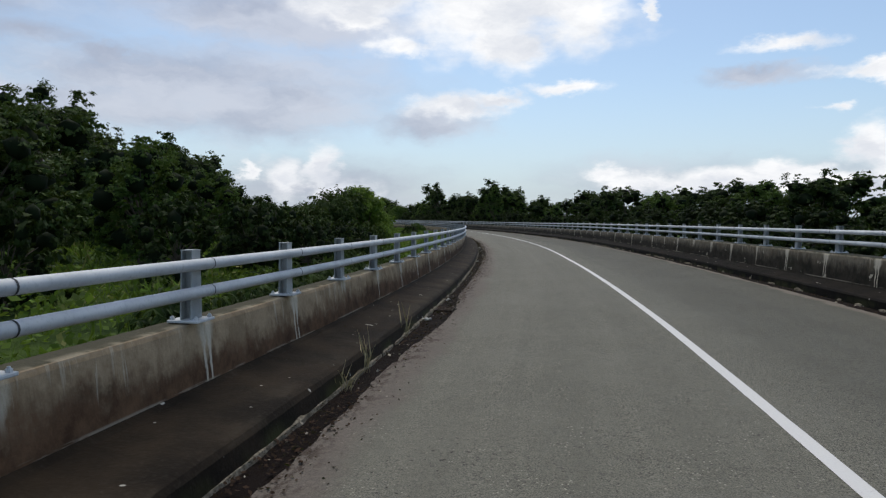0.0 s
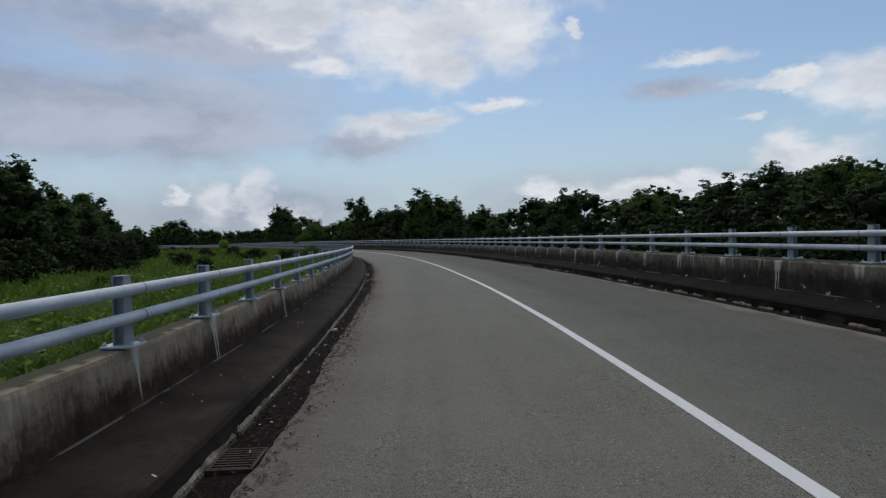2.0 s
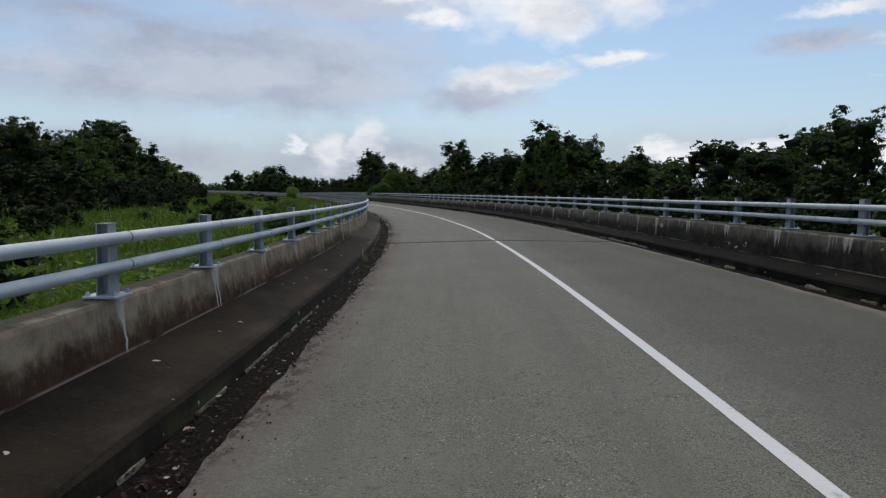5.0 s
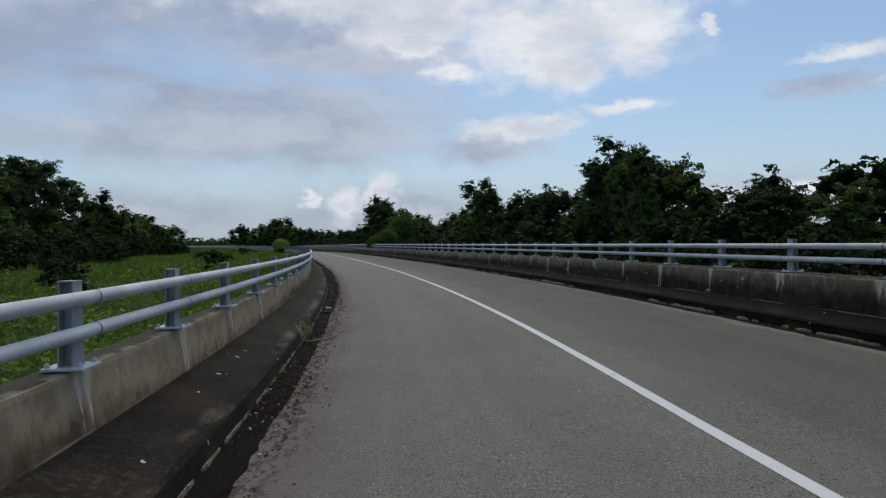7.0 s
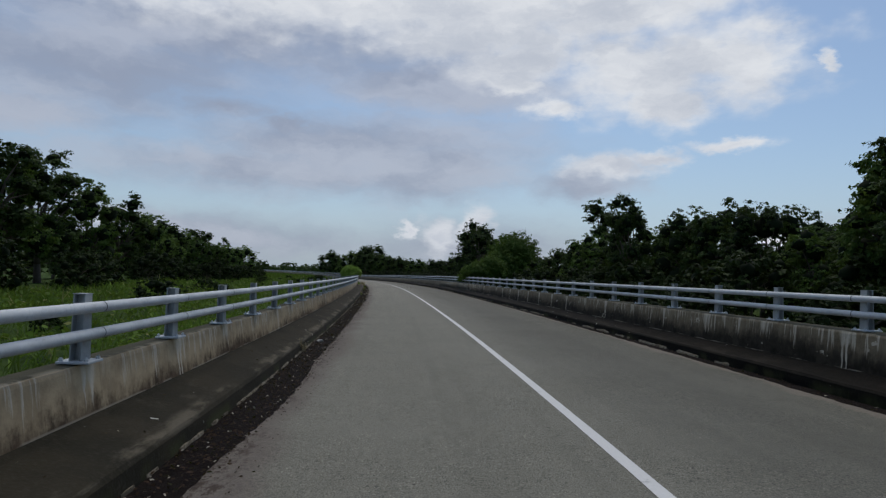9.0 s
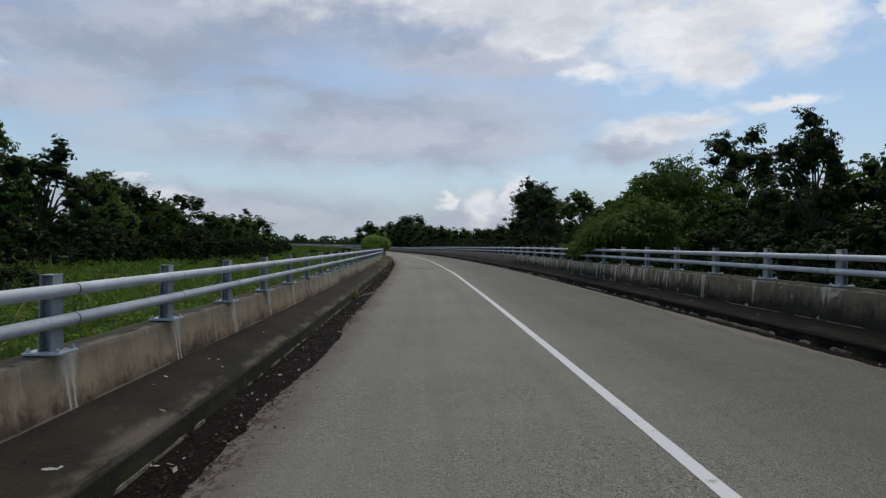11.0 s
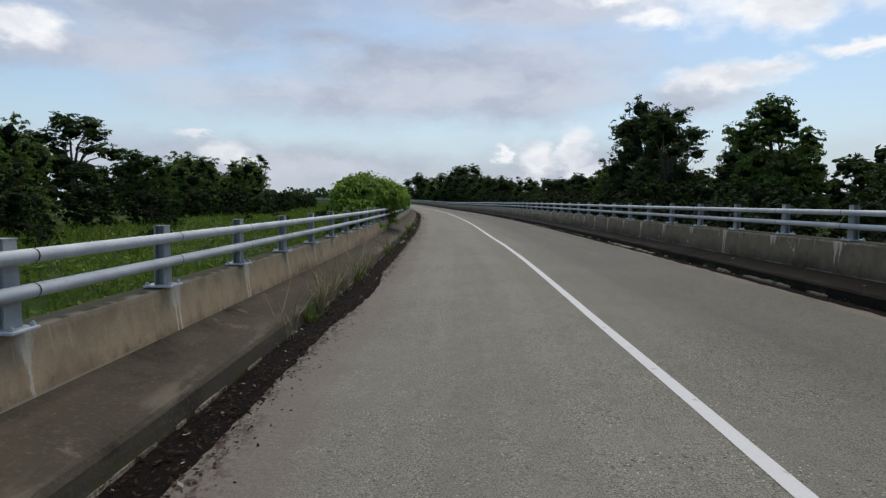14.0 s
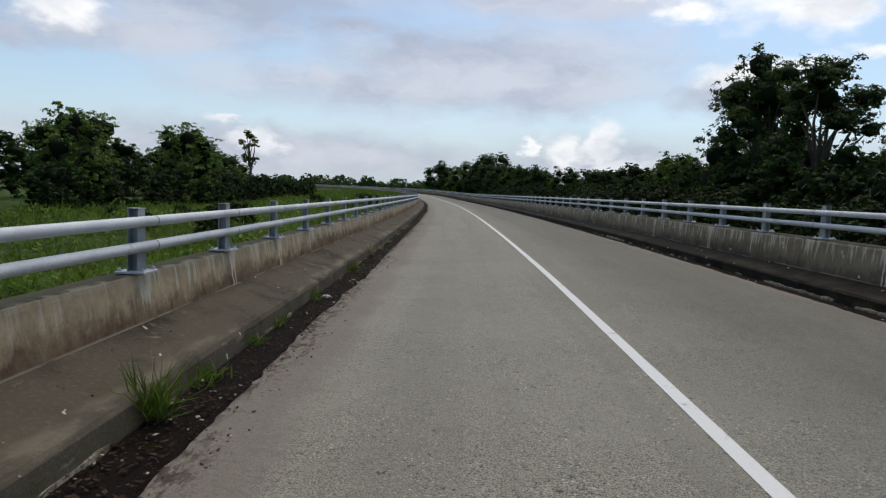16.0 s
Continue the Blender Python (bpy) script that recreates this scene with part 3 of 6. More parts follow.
def bark(N, b, out):
    p = place_of(N)
    f = N.noise(N.vec("MULTIPLY", p, (6.0, 6.0, 1.2)), 1.0, 5.0, 0.7)
    N.put(b.inputs["Base Color"], N.mix(f, (0.05, 0.04, 0.03, 1), (0.17, 0.14, 0.11, 1)))
    b.inputs["Roughness"].default_value = 0.95
    bump(N, b, f, 0.6, 0.03)


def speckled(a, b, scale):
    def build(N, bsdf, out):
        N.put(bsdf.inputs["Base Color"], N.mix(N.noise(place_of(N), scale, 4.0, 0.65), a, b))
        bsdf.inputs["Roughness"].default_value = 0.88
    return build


M_ASPHALT = material("asphalt", asphalt)
M_WALL_L = material("stained_concrete", concrete_wall(((0, 0.60), (20, 0.62), (60, 0.64), (92, 0.55), (96, 0.44), (112, 0.44), (120, 0.52), (150, 0.52), (176, 0.50), (205, 0.50), (206.5, 0.42), (232, 0.42), (238, 0.58)),
                                                     ((0, 1.7), (20, 1.3), (35, 0.75), (62, 0.75), (92, 1.3), (96, 2.0), (110, 1.8), (120, 1.25), (150, 1.25), (176, 1.5), (205, 1.6), (207, 2.1)),
                                                     0.15, (0.044, 0.0240, 0.0132, 1), (0.104, 0.0590, 0.0325, 1), 1.18, 1.0, 0.0, ((40, 0.333), (96, 0.398)), True))
# the right wall's pale band and dirt are darker than the left's
M_WALL_R = material("dark_stained_concrete", concrete_wall(((0, 0.64), (40, 0.70), (80, 0.70), (93, 0.64), (120, 0.66), (176, 0.60), (205, 0.58), (206, 0.44)), ((0, 1.0), (205, 1.2), (207, 2.7)),
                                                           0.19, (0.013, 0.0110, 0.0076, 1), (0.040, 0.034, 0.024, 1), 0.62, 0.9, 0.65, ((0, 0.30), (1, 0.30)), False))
M_MORTAR = material("broken_mortar", mortar)
# the right ledge takes the base colours at about a quarter strength
M_LEDGE_L, M_LEDGE_R = material("algae_concrete", concrete_ledge(1.0, 1.0)), material("dark_algae_concrete", concrete_ledge(0.12, 0.24))
M_SILT = material("silt", silt)
M_PAINT = material("road_paint", road_paint)
M_YELLOW = material("worn_yellow_paint", yellow_paint)
M_RUBBER = material("joint_rubber", rubber)
M_STEEL = material("galvanised_steel", galvanised)
M_POST = material("shaded_zinc_steel", shaded_zinc)
M_GAP = material("dark_seam", dark_gap)
M_IRON = material("cast_iron", cast_iron)
M_GROUND = material("grassy_soil", soil_ground)
# cores of the tree crowns: the shade inside them is put into this dark colour
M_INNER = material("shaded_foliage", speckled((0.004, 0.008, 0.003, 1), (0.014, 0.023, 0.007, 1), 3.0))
M_LEAF = material("tree_leaf", leaf_build((0.009, 0.020, 0.006, 1), (0.064, 0.100, 0.026, 1), None, 0.12))
# a darker tree leaf: the shade at the wood's edge is put into its colour
M_SCRUB = material("shaded_scrub_leaf", leaf_build((0.006, 0.013, 0.0035, 1), (0.034, 0.055, 0.013, 1), None, 0.06))
M_LEAF_B = material("tree_leaf_light", leaf_build((0.019, 0.044, 0.010, 1), (0.125, 0.195, 0.041, 1), None, 0.20))
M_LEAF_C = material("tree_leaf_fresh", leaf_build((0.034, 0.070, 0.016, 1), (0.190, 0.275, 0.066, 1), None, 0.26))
M_BUSH = material("bush_leaf", leaf_build((0.020, 0.050, 0.008, 1), (0.24, 0.37, 0.052, 1), None, 0.36, 0.55, 0.15))
M_SHRUB = material("shrub_leaf", leaf_build((0.045, 0.125, 0.012, 1), (0.40, 0.60, 0.085, 1), (0.38, 0.36, 0.10, 1), 0.42, 0.5, 0.25))
M_WEED = material("weed_leaf", leaf_build((0.034, 0.074, 0.008, 1), (0.180, 0.285, 0.036, 1), (0.26, 0.25, 0.09, 1), 0.30, 0.65, 0.1, 0.5))
M_GRASS = material("grass_blade", leaf_build((0.030, 0.066, 0.008, 1), (0.160, 0.250, 0.036, 1), (0.28, 0.25, 0.10, 1), 0.28, 0.65, 0.08, 0.5))
M_DRY = material("dry_grass", leaf_build((0.24, 0.19, 0.095, 1), (0.48, 0.40, 0.24, 1), None, 0.06))
M_LITTER = material("dead_leaf", leaf_build((0.006, 0.004, 0.003, 1), (0.078, 0.046, 0.031, 1), (0.40, 0.36, 0.29, 1), 0.1, 0.8))
M_BARK = material("bark", bark)


def give_uv(me, name, uv):
    """uv: one pair for each vertex."""
    layer = me.uv_layers.new(name=name)
    idx = np.empty(len(me.loops), np.int32)
    me.loops.foreach_get("vertex_index", idx)
    layer.data.foreach_set("uv", np.asarray(uv, np.float32)[idx].reshape(-1))


# ---------------------------------------------------------------- ground
def road_coords(x, y):
    """Nearest s and signed offset for arrays of places."""
    xs, ys, ss = RX[::8], RY[::8], RS[::8]
    s, d = np.empty(len(x)), np.empty(len(x))
    for i in range(0, len(x), 4000):
        a, b = x[i:i + 4000, None], y[i:i + 4000, None]
        q = ((a - xs) ** 2 + (b - ys) ** 2)
        j = q.argmin(1)
        t = RT[::8][j]
        d[i:i + 4000] = (x[i:i + 4000] - xs[j]) * np.cos(t) + (y[i:i + 4000] - ys[j]) * np.sin(t)
        far = np.sqrt(q[np.arange(len(j)), j])
        d[i:i + 4000] = np.sign(d[i:i + 4000]) * np.maximum(np.abs(d[i:i + 4000]), far)
        s[i:i + 4000] = ss[j]
    return s, d


def ground_z(x, y):
    s, d = road_coords(np.atleast_1d(np.asarray(x, float)), np.atleast_1d(np.asarray(y, float)))
    base = np.interp(s, RS, RZ)
    low = np.minimum(base, 0.9 + 0.25 * np.clip(base - 0.9, 0, 20))
    base = base + (low - base) * np.clip((np.abs(d) - 5.5) / 7.0, 0, 1)
    prof = np.interp(d, (-400, -120, -40, -14, -5.4, -4.9, 4.8, 5.4, 12, 30, 120, 400), (-3, -2.0, -1.0, -0.5, -0.15, -0.3, -0.5, -0.3, -1.0, -1.6, -2.2, -3))
    z = base + prof + 0.12 * np.sin(x * 0.31 + 1.3) * np.sin(y * 0.27) + 0.25 * np.sin(x * 0.07) * np.cos(y * 0.063 + 0.8) * (np.abs(d) > 12)
    return np.where(np.abs(d) < 5.0, np.minimum(z, base - 0.8), z)


def build_ground():
    def axis(lo, hi, mid0, mid1, fine):
        mid = np.arange(mid0, mid1 + 0.1, fine)
        return np.concatenate([lo, mid, hi])
    ax = axis(np.array([-4500, -2500, -1500, -1000, -750, -600, -520]), np.array([150, 190, 240, 320, 450, 700, 1100, 2000, 4500]), -460, 120, 4.0)
    ay = axis(np.array([-3000, -1500, -800, -400, -200, -120, -80]), np.array([640, 680, 740, 820, 950, 1200, 1700, 2600, 4500]), -50, 600, 4.0)
    X, Y = np.meshgrid(ax, ay)
    z = ground_z(X.reshape(-1), Y.reshape(-1))
    v = np.stack([X.reshape(-1), Y.reshape(-1), z], -1)
    n, m = X.shape
    i, j = np.arange(n - 1)[:, None] * m, np.arange(m - 1)[None, :]
    f = np.stack([i + j, i + j + 1, i + m + j + 1, i + m + j], -1).reshape(-1, 4)
    tagged(new("ground", mesh_np("ground", v, f, M_GROUND, True)), "grassy ground beside the raised road", "ground", kind="structure")


build_ground()

# ---------------------------------------------------------------- carriageway
S_END = 760.0
LINE_S = np.concatenate([np.arange(-18, 330, 1.0), np.arange(330, S_END, 4.0)])
JOINTS = (93.52, 205.95)
SKEW = (-0.13, -0.055)  # metres along the road for each metre to the right


def wobble(s, k, seed):
    return np.array([noise.noise(Vector((v * k, seed, 0.0))) for v in np.atleast_1d(s)])


def strip(name, s, offs, hs, mat, uv=True, smooth=True):
    """A sheet along s with columns at offs (each a number or one per s) and heights hs."""
    n, m = len(s), len(offs)
    O = np.stack([np.broadcast_to(np.asarray(o, float), (n,)) for o in offs], 1)
    H = np.stack([np.broadcast_to(np.asarray(h, float), (n,)) for h in hs], 1)
    v = lay(s[:, None], O, H).reshape(-1, 3)
    i, j = np.arange(n - 1)[:, None] * m, np.arange(m - 1)[None, :]
    f = np.stack([i + j, i + j + 1, i + m + j + 1, i + m + j], -1).reshape(-1, 4)
    me = mesh_np(name, v, f, mat, smooth)
    give_uv(me, "along", np.stack([O.reshape(-1), np.repeat(s, m)], -1))
    return me


fine_s = np.concatenate([np.arange(-18, 270, 0.12), np.arange(270, S_END, 3.0)])
edge_l = -3.47 + np.interp(fine_s, (0, 12, 60, 75, 92, 104, 118, 126), (0, -0.10, -0.08, 0, -0.08, -0.15, -0.15, -0.02)) + 0.05 * wobble(fine_s, 0.8, 3.0) + 0.04 * wobble(fine_s, 3.1, 9.0) + 0.025 * wobble(fine_s, 7.5, 12.0) + 0.3 * np.clip(wobble(fine_s, 0.13, 17.0) - 0.1, 0, 1)
edge_r = 3.74 + 0.05 * wobble(fine_s, 0.7, 5.0) + 0.05 * wobble(fine_s, 2.7, 1.0) + 0.03 * wobble(fine_s, 7.1, 1.0)
road_me = strip("road", fine_s, (edge_l - 0.015, edge_l, -2.4, -1.2, -0.02, 0.02, 1.2, 2.5, edge_r, edge_r + 0.015), (-0.05, 0, 0, 0, 0, 0, 0, 0, 0, -0.05), M_ASPHALT, smooth=False)
road = tagged(new("road", road_me), "worn grey asphalt carriageway of two lanes", "road", kind="structure")


def kerb_foot(s):
    """Where the left kerb meets the gutter: it stands nearer to the road along the first stretch."""
    return np.interp(s, (-18, 15, 30, 60, 90, 99, 123, 147, 195, 212, 226, 250), (-3.79, -3.79, -3.85, -3.84, -3.87, -3.955, -3.91, -3.955, -3.955, -3.90, -3.925, -3.90))


def build_gutter(side):
    s = fine_s
    if side < 0:
        cols = [-3.38, -3.54, -3.66, -3.78, kerb_foot(s) - 0.05]
    else:
        cols = [3.66, 3.80, 3.90, 3.98, 4.10]
    hs = [-0.04] + [-0.022 + 0.02 * wobble(s, 2.3, 20.0 + k + side) for k in range(3)] + [-0.01]
    if side > 0:
        order = list(range(5))
    else:
        order = list(range(4, -1, -1))
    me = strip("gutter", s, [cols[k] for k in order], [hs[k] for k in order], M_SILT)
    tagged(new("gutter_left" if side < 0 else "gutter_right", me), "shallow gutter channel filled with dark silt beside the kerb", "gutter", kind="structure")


build_gutter(-1)
build_gutter(1)

# the white line, broken at the expansion joints
cuts = [-18.0, JOINTS[0] - 0.45, JOINTS[0] + 0.12, JOINTS[1] - 0.1, JOINTS[1] + 0.12, S_END]
line_root = tagged(empty("lane_line"), "solid white centre line painted on the asphalt", "road marking", kind="structure")
for a, b in zip(cuts[::2], cuts[1::2]):
    s = np.concatenate([np.arange(a, b, 0.5), [b]])
    w = 0.059 + 0.005 * wobble(s, 1.9, 40.0)
    mid = np.interp(s, (-18, 10, 19, 27, 34, 40, 48, 55, 62, 100, 107, 113, 130, 138, 145, 180, 188, 197, 206, 216, 224, 230, 235, 241, 250),
                    np.array((0, 0, 5, 8, 3, 0, 0, 4, 0, 0, 10, 8, 12, 7, 8, 6.5, 7, 3, 7, 7, 0, 0, 6, 6, 2)) * -0.01) - 0.025
    part("line_stripe", strip("line_stripe", s, (mid - w, mid, mid + w), (0.004, 0.005, 0.004), M_PAINT, smooth=False), line_root)

# ---------------------------------------------------------------- parapets
#   section of the left wall: (off, h) above the carriageway's plane; the right one mirrors it
SPANS = {-1: ((-18.0, 94.12), (94.18, 206.12), (206.18, 420.0), (420.04, S_END)), 1: ((-18.0, 92.92), (92.98, 205.40), (205.46, 420.0), (420.04, S_END))}
POSTS = {-1: ((2.082, 0.618), (2.224, 0.714), (2.254, 1.489), (2.254, 1.489)), 1: ((2.19, 0.57), (2.18, 0.38), (2.22, -1.05), (2.22, -1.05))}
# the posts do not stand quite evenly: by how many spacings they lead their place
LEAD = {-1: ((-18, 5, 11, 19, 27, 34, 42, 49, 56, 92.5, 94.15, 94.2, 100, 107, 110, 115.5, 123, 132, 139, 147, 152, 183, 190, 199, 203, 206.14, 206.16, 211, 220, 227, 236, 243, 260),
             (0.05, 0.05, -0.05, -0.12, -0.19, -0.05, -0.03, 0.03, -0.07, 0.5, 0.5, -0.08, -0.08, -0.10, -0.15, 0.0, 0.15, 0.02, 0.14, 0.13, 0.10, 0.02, -0.04, 0.0, -0.2, -0.35, 0.02, 0.05, 0.02, 0.01, -0.03, 0.16, 0.18)),
        1: ((-18, 15, 29, 41, 45, 55, 92.94, 92.96, 101.2, 104.5, 108, 114, 121, 128, 136, 144, 153, 195, 205.42, 205.44, 218, 237), (-0.05, -0.11, -0.27, -0.40, -0.36, -0.08, -0.03, -0.03, -0.04, 0.25, 0.28, 0.52, 0.70, 0.82, 0.96, 1.03, 1.02, 1.49, 1.68, -0.03, -0.03, -0.07))}


def post_number(s, side, off, post):
    """Counts the posts along the line at off: whole numbers where one stands."""
    arc = np.asarray(s) + off * (np.interp(s, RS, RT) - TURN0)
    return (arc - post[1]) / post[0] - np.interp(s, *LEAD[side]) - 0.04


WALL_L = ((-3.955, -0.3), (-3.955, 0.0), (-3.985, 0.150), (-4.015, 0.190), (-4.075, 0.212), (-4.54, 0.362), (-4.605, 0.398), (-4.66, 0.80), (-4.672, 0.838), (-4.70, 0.848), (-4.90, 0.858), (-4.925, 0.84), (-4.93, -0.8))
WALL_R = tuple((o, h) for o, h in ((4.06, -0.3), (4.06, 0.03), (4.06, 0.145), (4.09, 0.18), (4.15, 0.192), (4.45, 0.275), (4.50, 0.30), (4.54, 0.81), (4.552, 0.846), (4.58, 0.856), (4.80, 0.868), (4.825, 0.85), (4.83, -0.8)))


def build_parapet(side, span, post):
    a, b = span
    s = np.concatenate([np.arange(a, min(b, 270), 0.3), np.arange(270, b, 2.5 if b < 430 else 5.0) if a < 270 else np.arange(a, b, 5.0), [b]])
    sec = np.array(WALL_L if side < 0 else WALL_R)
    root = tagged(empty("parapet", tuple(lay(a, sec[5][0], 0.0))), "long low concrete parapet wall with a stepped foot, streaked with algae and lime", "parapet wall", "parapets along the road", "structure")
    inv = root.matrix_world.inverted()
    for name, lo, hi, mat, label in (("kerb_face", 0, 4, M_LEDGE_L if side < 0 else M_LEDGE_R, "chipped dark kerb face"), ("ledge", 3, 7, M_LEDGE_L if side < 0 else M_LEDGE_R, "dark sloping ledge grown with algae"), ("wall", 6, 13, M_WALL_L if side < 0 else M_WALL_R, "")):
        q = sec[lo:hi]
        if side < 0:
            q = q[::-1]
        n, m = len(s), len(q)
        H = np.repeat(q[None, :, 1], n, 0).copy()
        O = np.repeat(q[None, :, 0], n, 0).copy()
        worn = 0.012 * wobble(s, 0.9, 61.0 + side) + 0.008 * wobble(s, 3.3, 64.0 + side)
        for j in range(m):
            if side < 0 and abs(q[j, 0]) < 4.1:
                O[:, j] += kerb_foot(s) + 3.955
            if side < 0 and 0.3 < q[j, 1] < 0.42:  # the ledge climbs higher up the wall past the first joint
                H[:, j] -= np.interp(s, (40, 96), (0.065, 0.0))
            if 0.17 < q[j, 1] < 0.22:  # the kerb's rounded edge
                H[:, j] += worn
                O[:, j] += side * worn * 0.6
            elif 0.8 < q[j, 1] and abs(q[j, 0]) < 4.69:  # the wall's top corner
                H[:, j] += 0.5 * worn
        v = lay(s[:, None], O, H).reshape(-1, 3)
        i, j = np.arange(n - 1)[:, None] * m, np.arange(m - 1)[None, :]
        f = np.stack([i + j, i + j + 1, i + m + j + 1, i + m + j], -1).reshape(-1, 4)
        faces = [f]
        if name == "wall":
            faces += [np.arange(m)[None, :][:, ::-1], (np.arange(m) + (n - 1) * m)[None, :]]
        me = mesh_np(name, v, faces, mat, False)
        uvs = np.stack([np.repeat(s, m), H.reshape(-1)], -1)
        give_uv(me, "along", uvs)
        give_uv(me, "posts", np.stack([np.repeat(post_number(s, side, 4.6 * side, post), m), H.reshape(-1)], -1))
        ob = part(name, me, root, label)
        ob.matrix_parent_inverse = inv
    return root


for side in (-1, 1):
    for span, post in zip(SPANS[side], POSTS[side]):
        build_parapet(side, span, post)



def build_mortar(side):
    """A broken pale fillet where the kerb meets the gutter."""
    s = np.arange(-6, 268, 0.06)
    line = kerb_foot(s) - 0.012 if side < 0 else np.full(len(s), 4.06)
    much = 0.7 * wobble(s, 0.22, 31.0 + side) + 0.6 * wobble(s, 1.3, 33.0 + side) + 0.55 * wobble(s, 4.0, 35.0 + side)
    more = np.interp(s, (-6, 60, 75, 180, 268), (0.20, 0.20, -0.08, 0.02, -0.02) if side < 0 else (0.02, 0.02, 0.02, 0.04, 0.02))
    w = np.clip(much * 0.5 + more, 0, 0.42)
    if side < 0:
        w = np.where(s < 64, np.clip(much * 0.26 + np.interp(s, (0, 8, 14, 64), (0.08, 0.12, 0.20, 0.18)), 0, 0.34), np.clip(much * 0.24 + np.interp(s, (64, 110, 150, 230, 268), (0.0, 0.06, 0.07, 0.03, 0.0)), 0, 0.2))
    root = tagged(empty("mortar_fillet", tuple(lay(0, line[0], 0))), "broken pale mortar fillet along the foot of the kerb", "mortar", kind="structure")
    inv = root.matrix_world.inverted()
    k, n = 0, len(s)
    while k < n:
        if w[k] <= 0.02:
            k += 1
            continue
        e = k
        while e + 1 < n and w[e + 1] > 0.02 and e - k < 90:
            e += 1
        if e - k >= 3:
            q, u, foot = s[k:e + 1], w[k:e + 1].copy(), line[k:e + 1]
            u[0] = u[-1] = 0.03
            rag = 0.5 + 0.5 * wobble(q, 3.4, 50.0)
            rag = np.clip(rag + 0.35 * wobble(q, 9.0, 51.0), 0, 1.3)
            wide = (0.010 + 0.08 * u) * (0.5 + 0.9 * rag)
            high = 0.012 + 0.17 * u * (0.55 + 0.6 * rag)
            cols = (foot - side * 0.0 + side * 0.004, foot - side * wide * 0.35, foot - side * wide, foot - side * (wide + 0.012))
            hs = (high, high * 0.75, 0.012 + 0.1 * high, -0.04)
            if side > 0:
                cols, hs = cols[::-1], hs[::-1]
            part("mortar_piece", strip("mortar_piece", q, cols, hs, M_MORTAR, smooth=False), root).matrix_parent_inverse = inv
        k = e + 1


build_mortar(-1)
build_mortar(1)

# ---------------------------------------------------------------- railings


def post_mesh():
    """A flared steel post: tapering front and back flanges joined by a web; y is the way of the road, x points away from it."""
    bm = bmesh.new()
    for x0, x1 in ((0.0, 0.012), (0.088, 0.10)):
        vs = bm_box(bm, x0, -0.088, 0.02, x1, 0.088, 0.585)
        for v in vs:
            if v.co.z > 0.3:
                v.co.y *= 0.72
        bmesh.ops.bevel(bm, geom=list({e for v in vs for e in v.link_edges}), offset=0.002, segments=1, affect="EDGES")
    bm_box(bm, 0.012, -0.006, 0.02, 0.088, 0.006, 0.58)
    bm_box(bm, -0.004, -0.069, 0.583, 0.104, 0.069, 0.591)
    return bm_mesh("post", bm, M_POST)


def plate_mesh():
    bm = bmesh.new()
    vs = bm_box(bm, -0.085, -0.14, 0.0, 0.185, 0.14, 0.022)
    bmesh.ops.bevel(bm, geom=list({e for v in vs for e in v.link_edges}), offset=0.004, segments=1, affect="EDGES")
    return bm_mesh("base_plate", bm, M_STEEL)


def bolt_mesh():
    bm = bmesh.new()
    bm_tube(bm, (0, 0, 0.022), (0, 0, 0.042), 0.019, 0.019, 6)
    bm_tube(bm, (0, 0, 0.042), (0, 0, 0.054), 0.011, 0.010, 6)
    return bm_mesh("bolt", bm, M_STEEL)


def tube_mesh(name, length, r, n, mat):
    a = np.arange(n) * 2 * np.pi / n
    ring = np.stack([r * np.cos(a), 0 * a, r * np.sin(a)], -1)
    v = np.concatenate([ring, ring + (0, length, 0)])
    k = np.arange(n)
    f = np.stack([k, k + n, (k + 1) % n + n, (k + 1) % n], -1)
    return mesh_np(name, v, f, mat, True)


POST_ME, PLATE_ME, BOLT_ME = post_mesh(), plate_mesh(), bolt_mesh()
RING_ME = tube_mesh("sleeve_ring", 0.016, 0.0495, 14, M_GAP)
H_TOP, H_LOW, R_RAIL = 1.325, 1.10, 0.0475


def frame_at(p, q):
    """The pose at p whose y looks to q, z up."""
    d = (Vector(q) - Vector(p)).normalized()
    x = d.cross(Vector((0, 0, 1))).normalized()
    m = Matrix((x, d, x.cross(d))).transposed().to_4x4()
    m.translation = p
    return m


